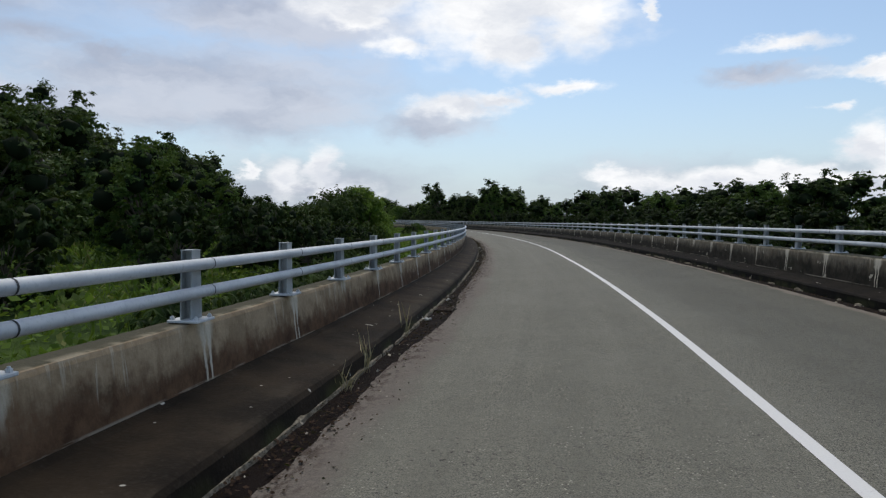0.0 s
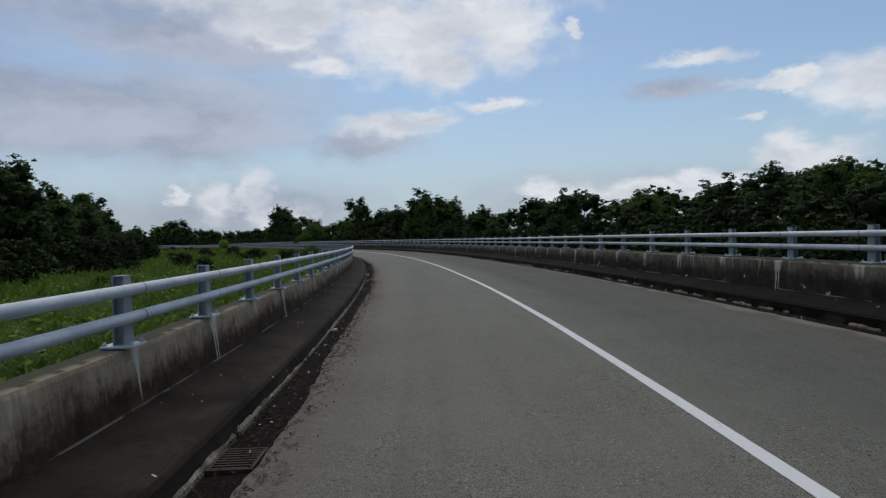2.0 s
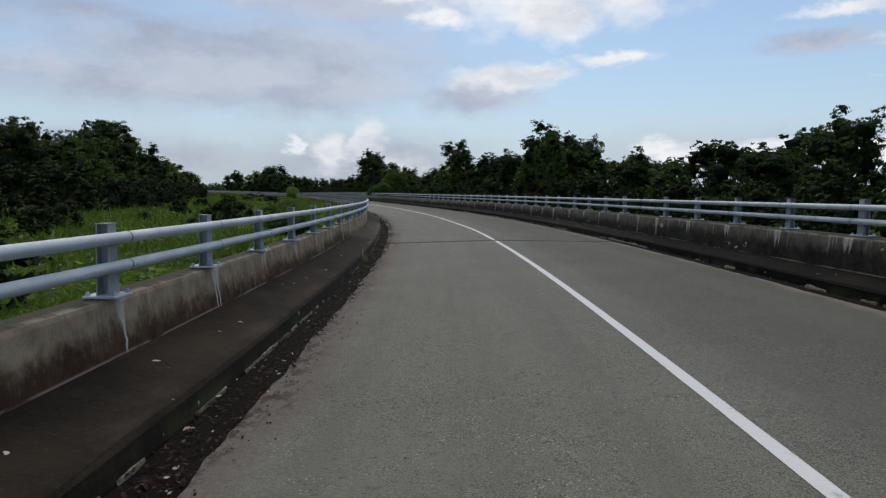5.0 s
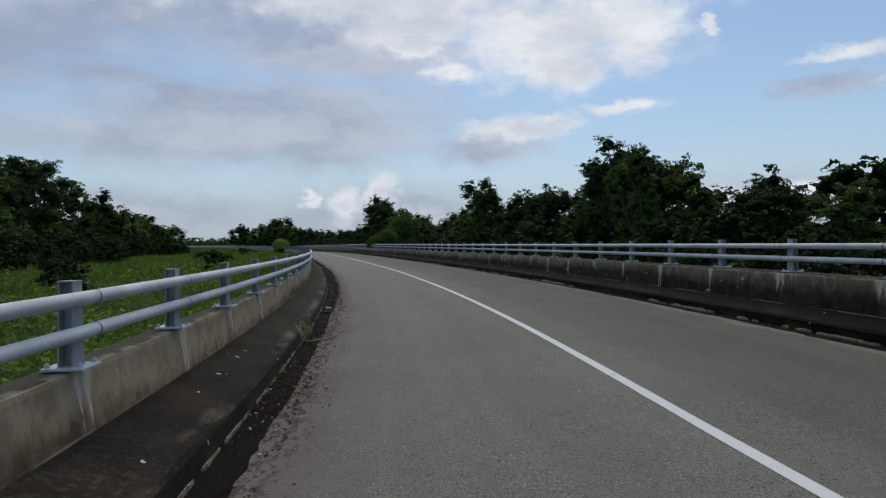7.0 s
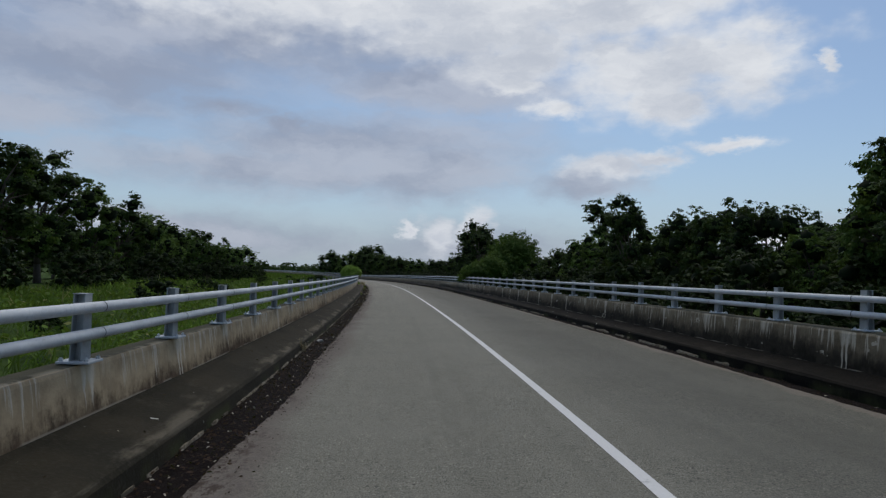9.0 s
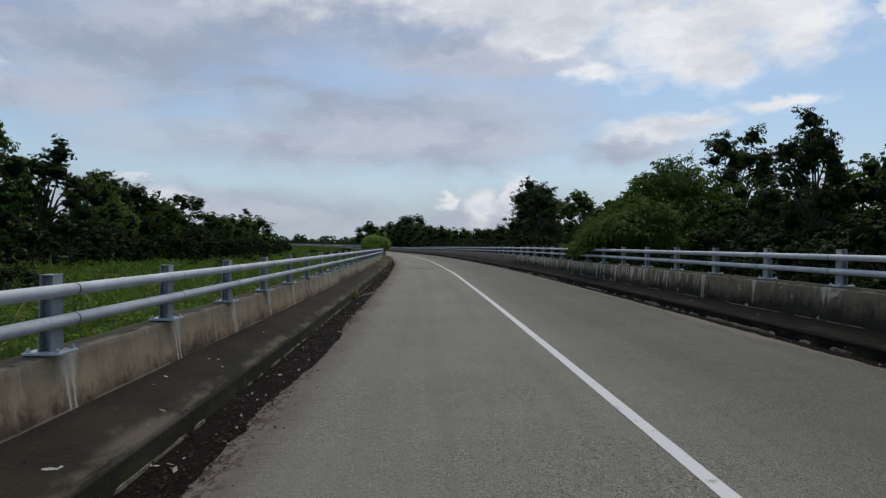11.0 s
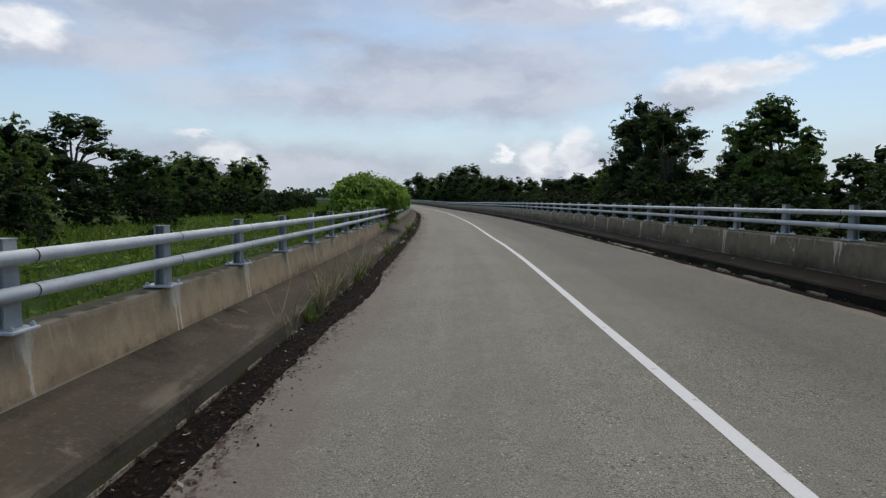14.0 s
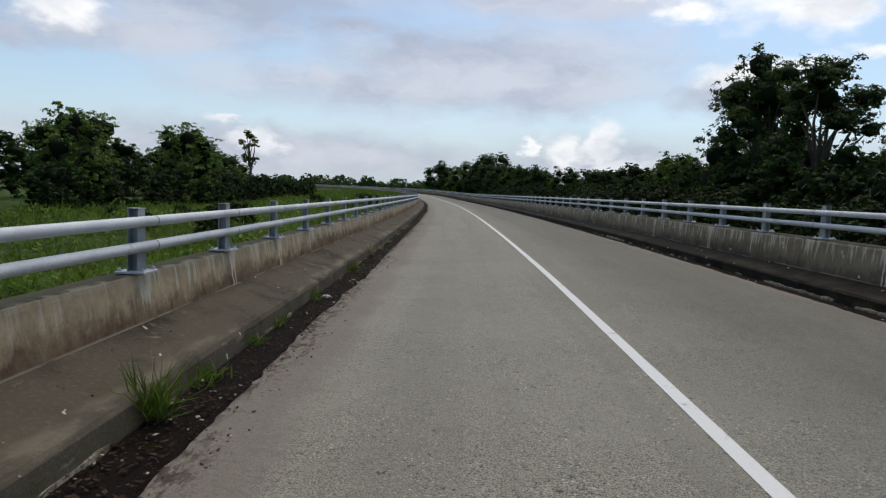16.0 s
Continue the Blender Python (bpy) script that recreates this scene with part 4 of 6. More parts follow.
def build_railing(side, span, post):
    a, b = span
    p, ph = post
    off = -4.60 if side < 0 else 4.635
    fine = np.arange(a + 0.25, b - 0.25, 0.01)
    count = np.maximum.accumulate(post_number(fine, side, off, post))
    ss = np.interp(np.arange(math.ceil(count[0]), math.floor(count[-1]) + 1), count, fine)
    root = tagged(empty("railing", tuple(lay(a, off, 0.85))), "two-rail galvanised steel railing bolted on top of the parapet", "railing", "railings along the road")
    inv = root.matrix_world.inverted()
    rail_me = tube_mesh("rail", p, R_RAIL, 14, M_STEEL)
    top = 0.848 if side < 0 else 0.856
    for s in ss:
        base = Vector(lay(s, off + side * 0.055, top + 0.006))
        m = Matrix.Translation(base) @ Matrix.Rotation(heading(s) + (math.pi if side < 0 else 0.0), 4, "Z")
        ob = part("post", POST_ME, root)
        ob.matrix_parent_inverse, ob.matrix_basis = inv, m
        pl = part("base_plate", PLATE_ME, ob)
        if s < 270:
            for bx, by in ((-0.055, -0.105), (-0.055, 0.105), (0.155, -0.105), (0.155, 0.105)):
                part("bolt", BOLT_ME, pl).matrix_basis = Matrix.Translation((bx, by, 0))
    ends = np.concatenate([[a], ss + 0.12, [b]])
    for h in (H_TOP, H_LOW):
        for u, w in zip(ends[:-1], ends[1:]):
            u, w = (min(max(v, a + 0.004), b - 0.004) for v in (u, w))
            if w - u < 0.1:
                continue
            P, Q = lay(u, off, h), lay(w, off, h)
            m = frame_at(P, Q) @ Matrix.Diagonal((1, float(np.linalg.norm(Q - P)) / p, 1, 1))
            ob = part("rail", rail_me, root)
            ob.matrix_parent_inverse, ob.matrix_basis = inv, m
            if u < 270:
                rg = part("sleeve_ring", RING_ME, ob, "dark seam ring at the rail joint")
    return root


def build_far_railing(side, span):
    """Where the road is far off: rails in one sweep each, posts joined."""
    a, b = span
    off = -4.60 if side < 0 else 4.635
    root = tagged(empty("railing", tuple(lay(a, off, 0.85))), "two-rail galvanised steel railing bolted on top of the parapet", "railing", "railings along the road")
    inv = root.matrix_world.inverted()
    s = np.arange(a, b, 3.0)
    for h in (H_TOP, H_LOW):
        ring = [(off + R_RAIL * math.cos(k * math.pi / 3), h + R_RAIL * math.sin(k * math.pi / 3)) for k in range(6)]
        v, f = sweep(s, ring)
        part("rail", mesh_np("rail", v, f, M_STEEL, True), root).matrix_parent_inverse = inv
    vs, fs = [], []
    for k, q in enumerate(np.arange(a + 1, b, 2.2)):
        for i, (du, dv) in enumerate(((-0.07, 0), (0.07, 0), (0.07, 0.1), (-0.07, 0.1))):
            vs += [lay(q + du, off + side * (0.055 + dv), 0.84), lay(q + du, off + side * (0.055 + dv), 1.43)]
        o = k * 8
        fs += [(o, o + 2, o + 3, o + 1), (o + 2, o + 4, o + 5, o + 3), (o + 4, o + 6, o + 7, o + 5), (o + 6, o, o + 1, o + 7), (o + 1, o + 3, o + 5, o + 7)]
    tagged(part("posts_beyond", mesh_np("posts_beyond", np.array(vs), np.array(fs), M_POST), root), kind="stuff").matrix_parent_inverse = inv


for side in (-1, 1):
    for k, (span, post) in enumerate(zip(SPANS[side], POSTS[side])):
        if k < 3:
            build_railing(side, span, post)
        else:
            build_far_railing(side, span)

# ---------------------------------------------------------------- plants
rng = np.random.default_rng(7)


def leaf_quads(centres, normals, size, rng, slim=0.5, droop=0.0):
    """Four-cornered leaves round the centres; returns verts and faces."""
    n = len(centres)
    nrm = normals / np.maximum(np.linalg.norm(normals, axis=1, keepdims=True), 1e-6)
    r = rng.normal(size=(n, 3))
    r[:, 2] -= droop
    u = r - (r * nrm).sum(1, keepdims=True) * nrm
    u /= np.maximum(np.linalg.norm(u, axis=1, keepdims=True), 1e-6)
    w = np.cross(nrm, u)
    L = (size * rng.uniform(0.6, 1.3, n))[:, None]
    v = np.stack([centres - u * L * 0.5, centres - u * L * 0.02 + w * L * slim * 0.5, centres + u * L * 0.5, centres - u * L * 0.02 - w * L * slim * 0.5], 1)
    return v.reshape(-1, 3), np.arange(4 * n).reshape(-1, 4)


def ball(fine):
    bm = bmesh.new()
    bmesh.ops.create_icosphere(bm, subdivisions=fine, radius=1.0)
    v = np.array([tuple(q.co) for q in bm.verts])
    f = np.array([[q.index for q in p.verts] for p in bm.faces])
    bm.free()
    return v, f


BALLS = {k: ball(k) for k in (1, 2)}


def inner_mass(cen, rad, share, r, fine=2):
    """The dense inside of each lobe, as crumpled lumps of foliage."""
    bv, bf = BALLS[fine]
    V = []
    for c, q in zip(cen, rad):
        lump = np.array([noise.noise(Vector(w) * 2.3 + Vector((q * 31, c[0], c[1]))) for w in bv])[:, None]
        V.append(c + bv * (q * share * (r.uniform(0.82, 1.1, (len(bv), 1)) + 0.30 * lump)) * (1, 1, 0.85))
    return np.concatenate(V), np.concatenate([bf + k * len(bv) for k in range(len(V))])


def leaf_tris(centres, normals, size, rng, slim=0.75):
    """Three-cornered leaf sprigs round the centres, for crowns that stay far off."""
    n = len(centres)
    nrm = normals / np.maximum(np.linalg.norm(normals, axis=1, keepdims=True), 1e-6)
    r = rng.normal(size=(n, 3))
    u = r - (r * nrm).sum(1, keepdims=True) * nrm
    u /= np.maximum(np.linalg.norm(u, axis=1, keepdims=True), 1e-6)
    w = np.cross(nrm, u)
    L = (size * rng.uniform(0.55, 1.35, n))[:, None]
    v = np.stack([centres - u * L * 0.4 + w * L * slim * 0.5, centres - u * L * 0.4 - w * L * slim * 0.5, centres + u * L * 0.6], 1)
    return v.reshape(-1, 3), np.arange(3 * n).reshape(-1, 3)


def tree_meshes(seed, height, radius, clear, lobes, leaves, size, shape="round", leaf_mat=None, tight=0.64, fine=2):
    """Trunk with limbs, and a crown of lobes set with clumps of leaves. clear: share of the height that is bare trunk."""
    r = np.random.default_rng(seed)
    bm = bmesh.new()
    base_r = 0.018 * height + 0.05
    fork = Vector((r.normal() * 0.25, r.normal() * 0.25, height * max(clear, 0.22) + 0.06 * height))
    mid = Vector((fork.x * 0.4 + r.normal() * 0.08, fork.y * 0.4, fork.z * 0.5))
    bm_tube(bm, (0, 0, -0.4), mid, base_r * 1.25, base_r * 0.9, 8)
    bm_tube(bm, mid, fork, base_r * 0.92, base_r * 0.7, 8)
    cz, rz = height * (1 + clear) / 2, height * (1 - clear) / 2
    # large limbs carry lobes, and every lobe bears smaller ones, so that the outline billows unevenly
    cen, rad = [], []
    for k in range(lobes):
        a, h = k * 2.399 + r.uniform(-0.5, 0.5), -0.95 + 1.85 * (k + 0.5) / lobes
        wide = math.sqrt(max(0.05, 1 - h * h)) if h > -0.1 else 0.97
        q = r.uniform(0.48, 0.84)
        c = np.array((radius * wide * q * math.cos(a), radius * wide * q * math.sin(a), cz + rz * h * 0.80 + r.uniform(-0.05, 0.05) * height))
        rr = radius * r.uniform(0.20, 0.36)
        cen.append(c)
        rad.append(rr)
        for _ in range(3):
            d = r.normal(size=3)
            d[2] = d[2] * 0.7 + 0.25
            d /= np.linalg.norm(d)
            cen.append(c + d * rr * r.uniform(0.8, 1.15))
            rad.append(rr * r.uniform(0.38, 0.62))
    cen.append((fork.x, fork.y, cz + rz * 0.45))
    rad.append(radius * 0.40)
    cen, rad = np.array(cen), np.array(rad)
    for c, q in zip(cen[::4], rad[::4]):
        knee = fork.lerp(Vector(c), 0.5) + Vector((r.normal() * 0.2, r.normal() * 0.2, 0.05 * height))
        bm_tube(bm, fork, knee, base_r * 0.5, base_r * 0.3, 6, False)
        bm_tube(bm, knee, Vector(c), base_r * 0.3, base_r * 0.08, 5, False)
    trunk = bm_mesh("trunk", bm, M_BARK, True)
    share = rad ** 2 / (rad ** 2).sum()
    C, N = [], []
    for c, q, w in zip(cen, rad, share):
        per = max(12, int(leaves * w))
        m = max(5, per // 16)
        d = r.normal(size=(m, 3))
        d[:, 2] = d[:, 2] * 0.85 + 0.22
        d /= np.linalg.norm(d, axis=1, keepdims=True)
        cc = c + d * (q * r.uniform(0.70, 1.12, m))[:, None] * (1, 1, 0.88)
        rc = 0.16 * radius ** 0.5 * r.uniform(0.6, 1.25, m)
        pick = r.integers(0, m, per)
        e = r.normal(size=(per, 3))
        e /= np.linalg.norm(e, axis=1, keepdims=True)
        C.append(cc[pick] + e * (rc[pick] * r.uniform(0.3, 1.0, per))[:, None] * (1.35, 1.35, 0.55))
        N.append(d[pick] * 0.55 + e * 0.35 + r.normal(size=(per, 3)) * 0.38 + (0, 0, 0.55))
    C, N = np.concatenate(C), np.concatenate(N)
    keep = C[:, 2] > 0.15
    v, f = leaf_tris(C[keep], N[keep], size, r)
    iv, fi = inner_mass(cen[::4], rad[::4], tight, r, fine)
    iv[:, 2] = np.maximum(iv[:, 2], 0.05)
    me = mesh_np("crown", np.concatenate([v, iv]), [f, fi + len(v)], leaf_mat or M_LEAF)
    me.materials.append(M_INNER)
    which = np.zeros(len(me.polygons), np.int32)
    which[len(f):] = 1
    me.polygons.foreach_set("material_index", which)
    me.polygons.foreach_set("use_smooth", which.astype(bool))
    return trunk, me


def tree_proto(name, label, category, **k):
    root = empty(name, (0, 0, -500))
    tr, cr = tree_meshes(**k)
    part("trunk", tr, root)
    part("crown", cr, root)
    return tagged(root, label, category)


PROTO = {
    "a": dict(seed=1, height=10, radius=4.2, clear=0.12, lobes=20, leaves=11000, size=0.27, tight=0.72, fine=1),
    "b": dict(seed=2, height=10, radius=3.6, clear=0.20, lobes=15, leaves=9000, size=0.25, leaf_mat=M_LEAF_B, tight=0.60, fine=1),
    "c": dict(seed=3, height=10, radius=4.8, clear=0.05, lobes=24, leaves=11000, size=0.28, tight=0.72, fine=1),
    "d": dict(seed=4, height=10, radius=2.9, clear=0.36, lobes=10, leaves=6500, size=0.24, tight=0.60, fine=1),
    "e": dict(seed=5, height=10, radius=1.35, clear=0.34, lobes=10, leaves=3400, size=0.18, leaf_mat=M_LEAF_B, tight=0.5, fine=1),
    "f": dict(seed=6, height=10, radius=4.4, clear=0.02, lobes=20, leaves=10000, size=0.27, leaf_mat=M_LEAF_B, tight=0.70, fine=1),
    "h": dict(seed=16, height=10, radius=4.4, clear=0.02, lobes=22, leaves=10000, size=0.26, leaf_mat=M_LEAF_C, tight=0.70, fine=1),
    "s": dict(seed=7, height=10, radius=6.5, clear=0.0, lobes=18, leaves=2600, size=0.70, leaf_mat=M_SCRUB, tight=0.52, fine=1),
    "g": dict(seed=9, height=10, radius=4.3, clear=0.08, lobes=26, leaves=15000, size=0.22, tight=0.70, fine=1),
    "gs": dict(seed=19, height=10, radius=2.9, clear=0.08, lobes=24, leaves=12000, size=0.19, tight=0.70, fine=1),
    "as": dict(seed=11, height=10, radius=3.1, clear=0.10, lobes=18, leaves=8500, size=0.24, tight=0.72, fine=1),
    "w": dict(seed=8, height=10, radius=4.6, clear=0.05, lobes=16, leaves=2400, size=0.55, tight=0.72, fine=1),
}
LABEL = {"gs": ("tall slim dark tree with a full crown above the wood", "tree"), "as": ("slim dense dark broadleaf tree", "tree"), "a": ("dense dark broadleaf tree with a rounded crown", "tree"), "b": ("lighter green broadleaf tree with an open crown", "tree"), "c": ("wide dark tree with foliage down to the ground", "tree"),
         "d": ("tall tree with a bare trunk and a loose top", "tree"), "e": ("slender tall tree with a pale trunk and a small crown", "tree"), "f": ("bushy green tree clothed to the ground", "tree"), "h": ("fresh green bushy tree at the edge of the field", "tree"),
         "g": ("tall full-crowned dark tree above the wood", "tree"), "w": ("dark tree standing deeper in the wood", "tree"), "s": ("low spreading scrub at the wood's edge", "shrub")}
protos = {}


def plant(kind, x, y, height, wide=1.0, rz=None, group=""):
    """A tree of that height at a place of the plan; wide: its breadth against its kind's."""
    if wide < 0.78 and kind in "acg":
        kind, wide = ("gs" if kind == "g" else "as"), wide / 0.70
    z = float(ground_z(np.array([x]), np.array([y]))[0]) - 0.1
    k = height / 10.0
    rz = rng.uniform(0, 6.28) if rz is None else rz
    m = Matrix.Translation((x, y, z)) @ Matrix.Rotation(rz, 4, "Z")
    if kind not in protos:
        protos[kind] = tree_proto("shrub" if kind == "s" else "tree", *LABEL[kind], **PROTO[kind])
        ob = protos[kind]
        ob.matrix_world = m
    else:
        ob = copy_thing(protos[kind], m)
    ob.scale = (k * wide, k * wide, k)
    if group:
        ob["group"] = group
    return ob


def plant_by_road(kind, s, off, height, wide=1.0, group=""):
    x, y, _ = lay(s, off, 0)
    return plant(kind, float(x), float(y), height, wide, None, group)


WOODS_L, WOODS_R = "woods beyond the grass field", "woods beside the road"
# s, offset, height of the top above the road's datum, kind, breadth
LEFT = ((17, -17, 4.6, "c", 0.9), (23, -16, 4.4, "f", 0.9), (28, -19, 5.2, "c", 0.85), (34, -18, 4.2, "f", 0.85), (18, -33, 8, "c", 1), (30, -32, 8.5, "g", 1), (43, -33, 9.5, "c", 0.9), (53, -37, 11.6, "a", 0.9), (66, -35, 9.8, "b", 0.9), (78, -37, 9.6, "c", 0.9), (90, -50, 14.2, "a", 0.8), (97, -60, 20.2, "g", 0.62), (88, -63, 18.5, "c", 0.62), (74, -58, 16.5, "a", 0.7),
        (109, -44, 14.2, "a", 1), (118, -41, 13.5, "c", 0.9), (128, -43, 11.5, "a", 0.9), (137, -40, 11.4, "f", 0.9), (147, -37, 9.6, "c", 0.9), (155, -40, 10.4, "a", 0.9), (164, -38, 9.8, "f", 0.9),
        (173, -39, 9.8, "a", 1), (184, -39, 11.5, "f", 0.9), (193, -41, 14, "a", 0.8), (200, -39, 15, "d", 1), (207, -42, 14, "f", 0.8), (214, -41, 16.8, "g", 0.72), (222, -39, 13.5, "f", 0.75), (229, -37, 13, "a", 0.7),
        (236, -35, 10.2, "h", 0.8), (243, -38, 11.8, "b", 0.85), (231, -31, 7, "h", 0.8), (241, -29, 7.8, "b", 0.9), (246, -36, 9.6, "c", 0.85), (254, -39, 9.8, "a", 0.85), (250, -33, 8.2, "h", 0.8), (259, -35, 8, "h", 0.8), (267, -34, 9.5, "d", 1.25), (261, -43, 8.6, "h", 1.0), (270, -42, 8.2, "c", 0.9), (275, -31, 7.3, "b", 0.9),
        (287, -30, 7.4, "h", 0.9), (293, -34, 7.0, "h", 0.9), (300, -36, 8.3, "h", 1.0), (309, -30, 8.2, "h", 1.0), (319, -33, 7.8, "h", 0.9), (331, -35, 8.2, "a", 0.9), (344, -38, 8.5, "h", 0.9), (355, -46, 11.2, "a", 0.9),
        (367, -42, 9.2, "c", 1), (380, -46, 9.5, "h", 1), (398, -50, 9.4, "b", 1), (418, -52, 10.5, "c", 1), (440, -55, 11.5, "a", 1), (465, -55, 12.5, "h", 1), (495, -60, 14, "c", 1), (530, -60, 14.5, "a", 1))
RIGHT = ((12, 24, 5.2, "c", 1), (24, 27, 6.0, "a", 1), (36, 25, 5.6, "f", 1), (47, 28, 6.2, "c", 1), (58, 26, 6.0, "a", 1), (69, 27, 6.3, "b", 1), (80, 32, 6.9, "c", 1.15), (90, 34, 6.9, "a", 1), (99, 31, 6.4, "f", 1), (94, 50, 7.8, "b", 1),
         (107, 38, 6.7, "c", 1), (116, 30, 8.0, "a", 0.8), (122, 44, 6.8, "f", 1), (128, 34, 6.2, "c", 1), (134, 39, 7.0, "a", 1), (143, 33, 5.6, "f", 1), (152, 34, 6.4, "c", 1), (160, 31, 9.0, "f", 0.9), (165, 27, 12.6, "g", 0.62), (164, 32, 10.8, "g", 0.8),
         (169, 28, 10.6, "b", 0.9), (174, 32, 9.0, "c", 0.8), (182, 32, 6.6, "f", 1), (186, 36, 8.2, "a", 0.9), (191, 33, 9.8, "c", 0.85), (198, 33, 10.4, "a", 0.8), (205, 33, 10.2, "c", 0.8), (212, 29, 12.9, "g", 0.5), (214, 34, 9.4, "f", 0.9), (222, 33, 8.6, "c", 0.9), (156, 24, 10.4, "b", 0.6), (152, 35, 7.8, "a", 0.8), (233, 35, 15.6, "g", 0.62),
         (228, 30, 9.0, "f", 0.9), (240, 34, 9.4, "c", 0.9), (250, 36, 8.6, "a", 0.9), (259, 38, 9.6, "c", 0.95), (264, 27, 12.4, "b", 1.0), (272, 33, 8.8, "f", 1), (281, 36, 9.5, "c", 1), (292, 29, 15.8, "g", 0.72), (297, 42, 12.6, "g", 0.8),
         (305, 31, 18.8, "g", 0.8), (312, 34, 12.2, "f", 0.9), (322, 37, 10, "c", 0.9), (335, 37, 9.2, "a", 0.9), (348, 39, 11.4, "b", 0.85), (360, 44, 9.8, "f", 1), (374, 50, 13.2, "a", 0.85), (388, 40, 10, "c", 1), (402, 36, 10.5, "f", 1), (418, 34, 11.5, "a", 1),
         (436, 36, 12.5, "c", 1), (456, 38, 13.5, "f", 1), (478, 40, 15, "a", 1), (505, 42, 16.5, "c", 1), (535, 44, 18, "f", 1), (570, 46, 20, "a", 1))


def plant_rows():
    for rows, group in ((LEFT, WOODS_L), (RIGHT, WOODS_R)):
        for s, off, top, kind, wide in rows:
            x, y, _ = lay(s, off, 0)
            z = float(ground_z(np.array([x]), np.array([y]))[0])
            tall = 1.08 if off > 0 and s < 240 else 1.05 if s < 110 else 1.1 if off < 0 and 245 < s < 335 else 0.99
            plant(kind, float(x), float(y), (top - z) * 0.97 * tall, wide, None, group)
    # a second, darker rank behind, and scrub along the edges
    for s in np.arange(20, 560, 9.0):
        plant_by_road("w", s + rng.uniform(-3, 3), 46 + 8 * rng.uniform(), (8.0 if s < 130 else 9.3) + 2.6 * rng.uniform(), 1.1, WOODS_R)
    for s in np.arange(20, 400, 12.0):
        plant_by_road("w", s + rng.uniform(-3, 3), -52 - 9 * rng.uniform(), 8.5 + 2.5 * rng.uniform(), 1.1, WOODS_L)
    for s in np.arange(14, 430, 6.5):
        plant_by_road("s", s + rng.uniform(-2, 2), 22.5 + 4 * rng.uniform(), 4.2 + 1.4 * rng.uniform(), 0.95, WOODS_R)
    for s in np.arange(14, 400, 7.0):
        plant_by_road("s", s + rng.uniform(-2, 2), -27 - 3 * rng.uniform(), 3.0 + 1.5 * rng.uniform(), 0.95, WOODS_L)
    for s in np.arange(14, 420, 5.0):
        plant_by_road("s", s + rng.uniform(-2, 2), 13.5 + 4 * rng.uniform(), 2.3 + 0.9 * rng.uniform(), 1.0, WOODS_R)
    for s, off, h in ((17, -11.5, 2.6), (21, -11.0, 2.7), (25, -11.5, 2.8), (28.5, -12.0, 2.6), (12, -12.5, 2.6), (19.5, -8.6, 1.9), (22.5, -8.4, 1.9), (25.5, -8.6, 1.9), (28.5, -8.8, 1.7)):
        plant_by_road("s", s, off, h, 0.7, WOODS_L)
    for x, y, top, kind, wide in ((-157, 340, 16.2, "e", 1.0), (-209, 589, 22, "a", 1), (-196, 596, 19, "c", 1), (-225, 585, 18, "f", 1), (-172, 520, 23, "c", 1)):
        z = float(ground_z(np.array([x]), np.array([y]))[0])
        plant(kind, x, y, top - z, wide, None, WOODS_R)


plant_rows()
for k in range(46):
    plant_by_road("s", rng.uniform(20, 330), -rng.uniform(8.5, 25), rng.uniform(0.7, 1.7), rng.uniform(0.8, 1.2), "bushes in the field")


def far_woods():
    """The low dark line of trees on the skyline."""
    r = np.random.default_rng(21)
    C, N = [], []
    for k in range(420):
        a = radians(-50 + 140 * (k + r.uniform()) / 420)
        d = r.uniform(620, 860)
        x, y = -40 - d * math.sin(a), 120 + d * math.cos(a)
        h, w = r.uniform(9, 17), r.uniform(6, 10)
        z0 = float(ground_z(np.array([x]), np.array([y]))[0])
        n = 150
        q = r.normal(size=(n, 3))
        q /= np.linalg.norm(q, axis=1, keepdims=True)
        C.append(np.array((x, y, z0 + h * 0.5)) + q * (w, w, h * 0.5) * r.uniform(0.75, 1.1, (n, 1)))
        N.append(q + r.normal(size=(n, 3)) * 0.3)
    v, f = leaf_quads(np.concatenate(C), np.concatenate(N), 3.2, r, 0.8)
    tagged(new("far_woods", mesh_np("far_woods", v, f, M_LEAF)), "dark line of distant woods on the skyline", "woods", kind="stuff")


far_woods()


# ---------------------------------------------------------------- shrubs close to the road
def leaf_blades(P, D, up, length, width, fold=0.25, bend=0.3):
    """Pointed leaves with a folded midrib: at P, growing along D; six verts, four triangles each."""
    n = len(P)
    D = D / np.maximum(np.linalg.norm(D, axis=1, keepdims=True), 1e-6)
    S = np.cross(D, up)
    S /= np.maximum(np.linalg.norm(S, axis=1, keepdims=True), 1e-6)
    U = np.cross(S, D)
    L, Wd = np.asarray(length).reshape(-1, 1), np.asarray(width).reshape(-1, 1)
    mid = P + D * L * 0.45 - U * L * 0.04
    v = np.stack([P, mid + S * Wd * 0.5 + U * Wd * fold, mid, mid - S * Wd * 0.5 + U * Wd * fold, P + D * L - U * L * bend], 1)
    f = np.array([[0, 2, 1], [0, 3, 2], [1, 2, 4], [2, 3, 4]])
    return v.reshape(-1, 3), (np.arange(n)[:, None, None] * 5 + f[None]).reshape(-1, 3)


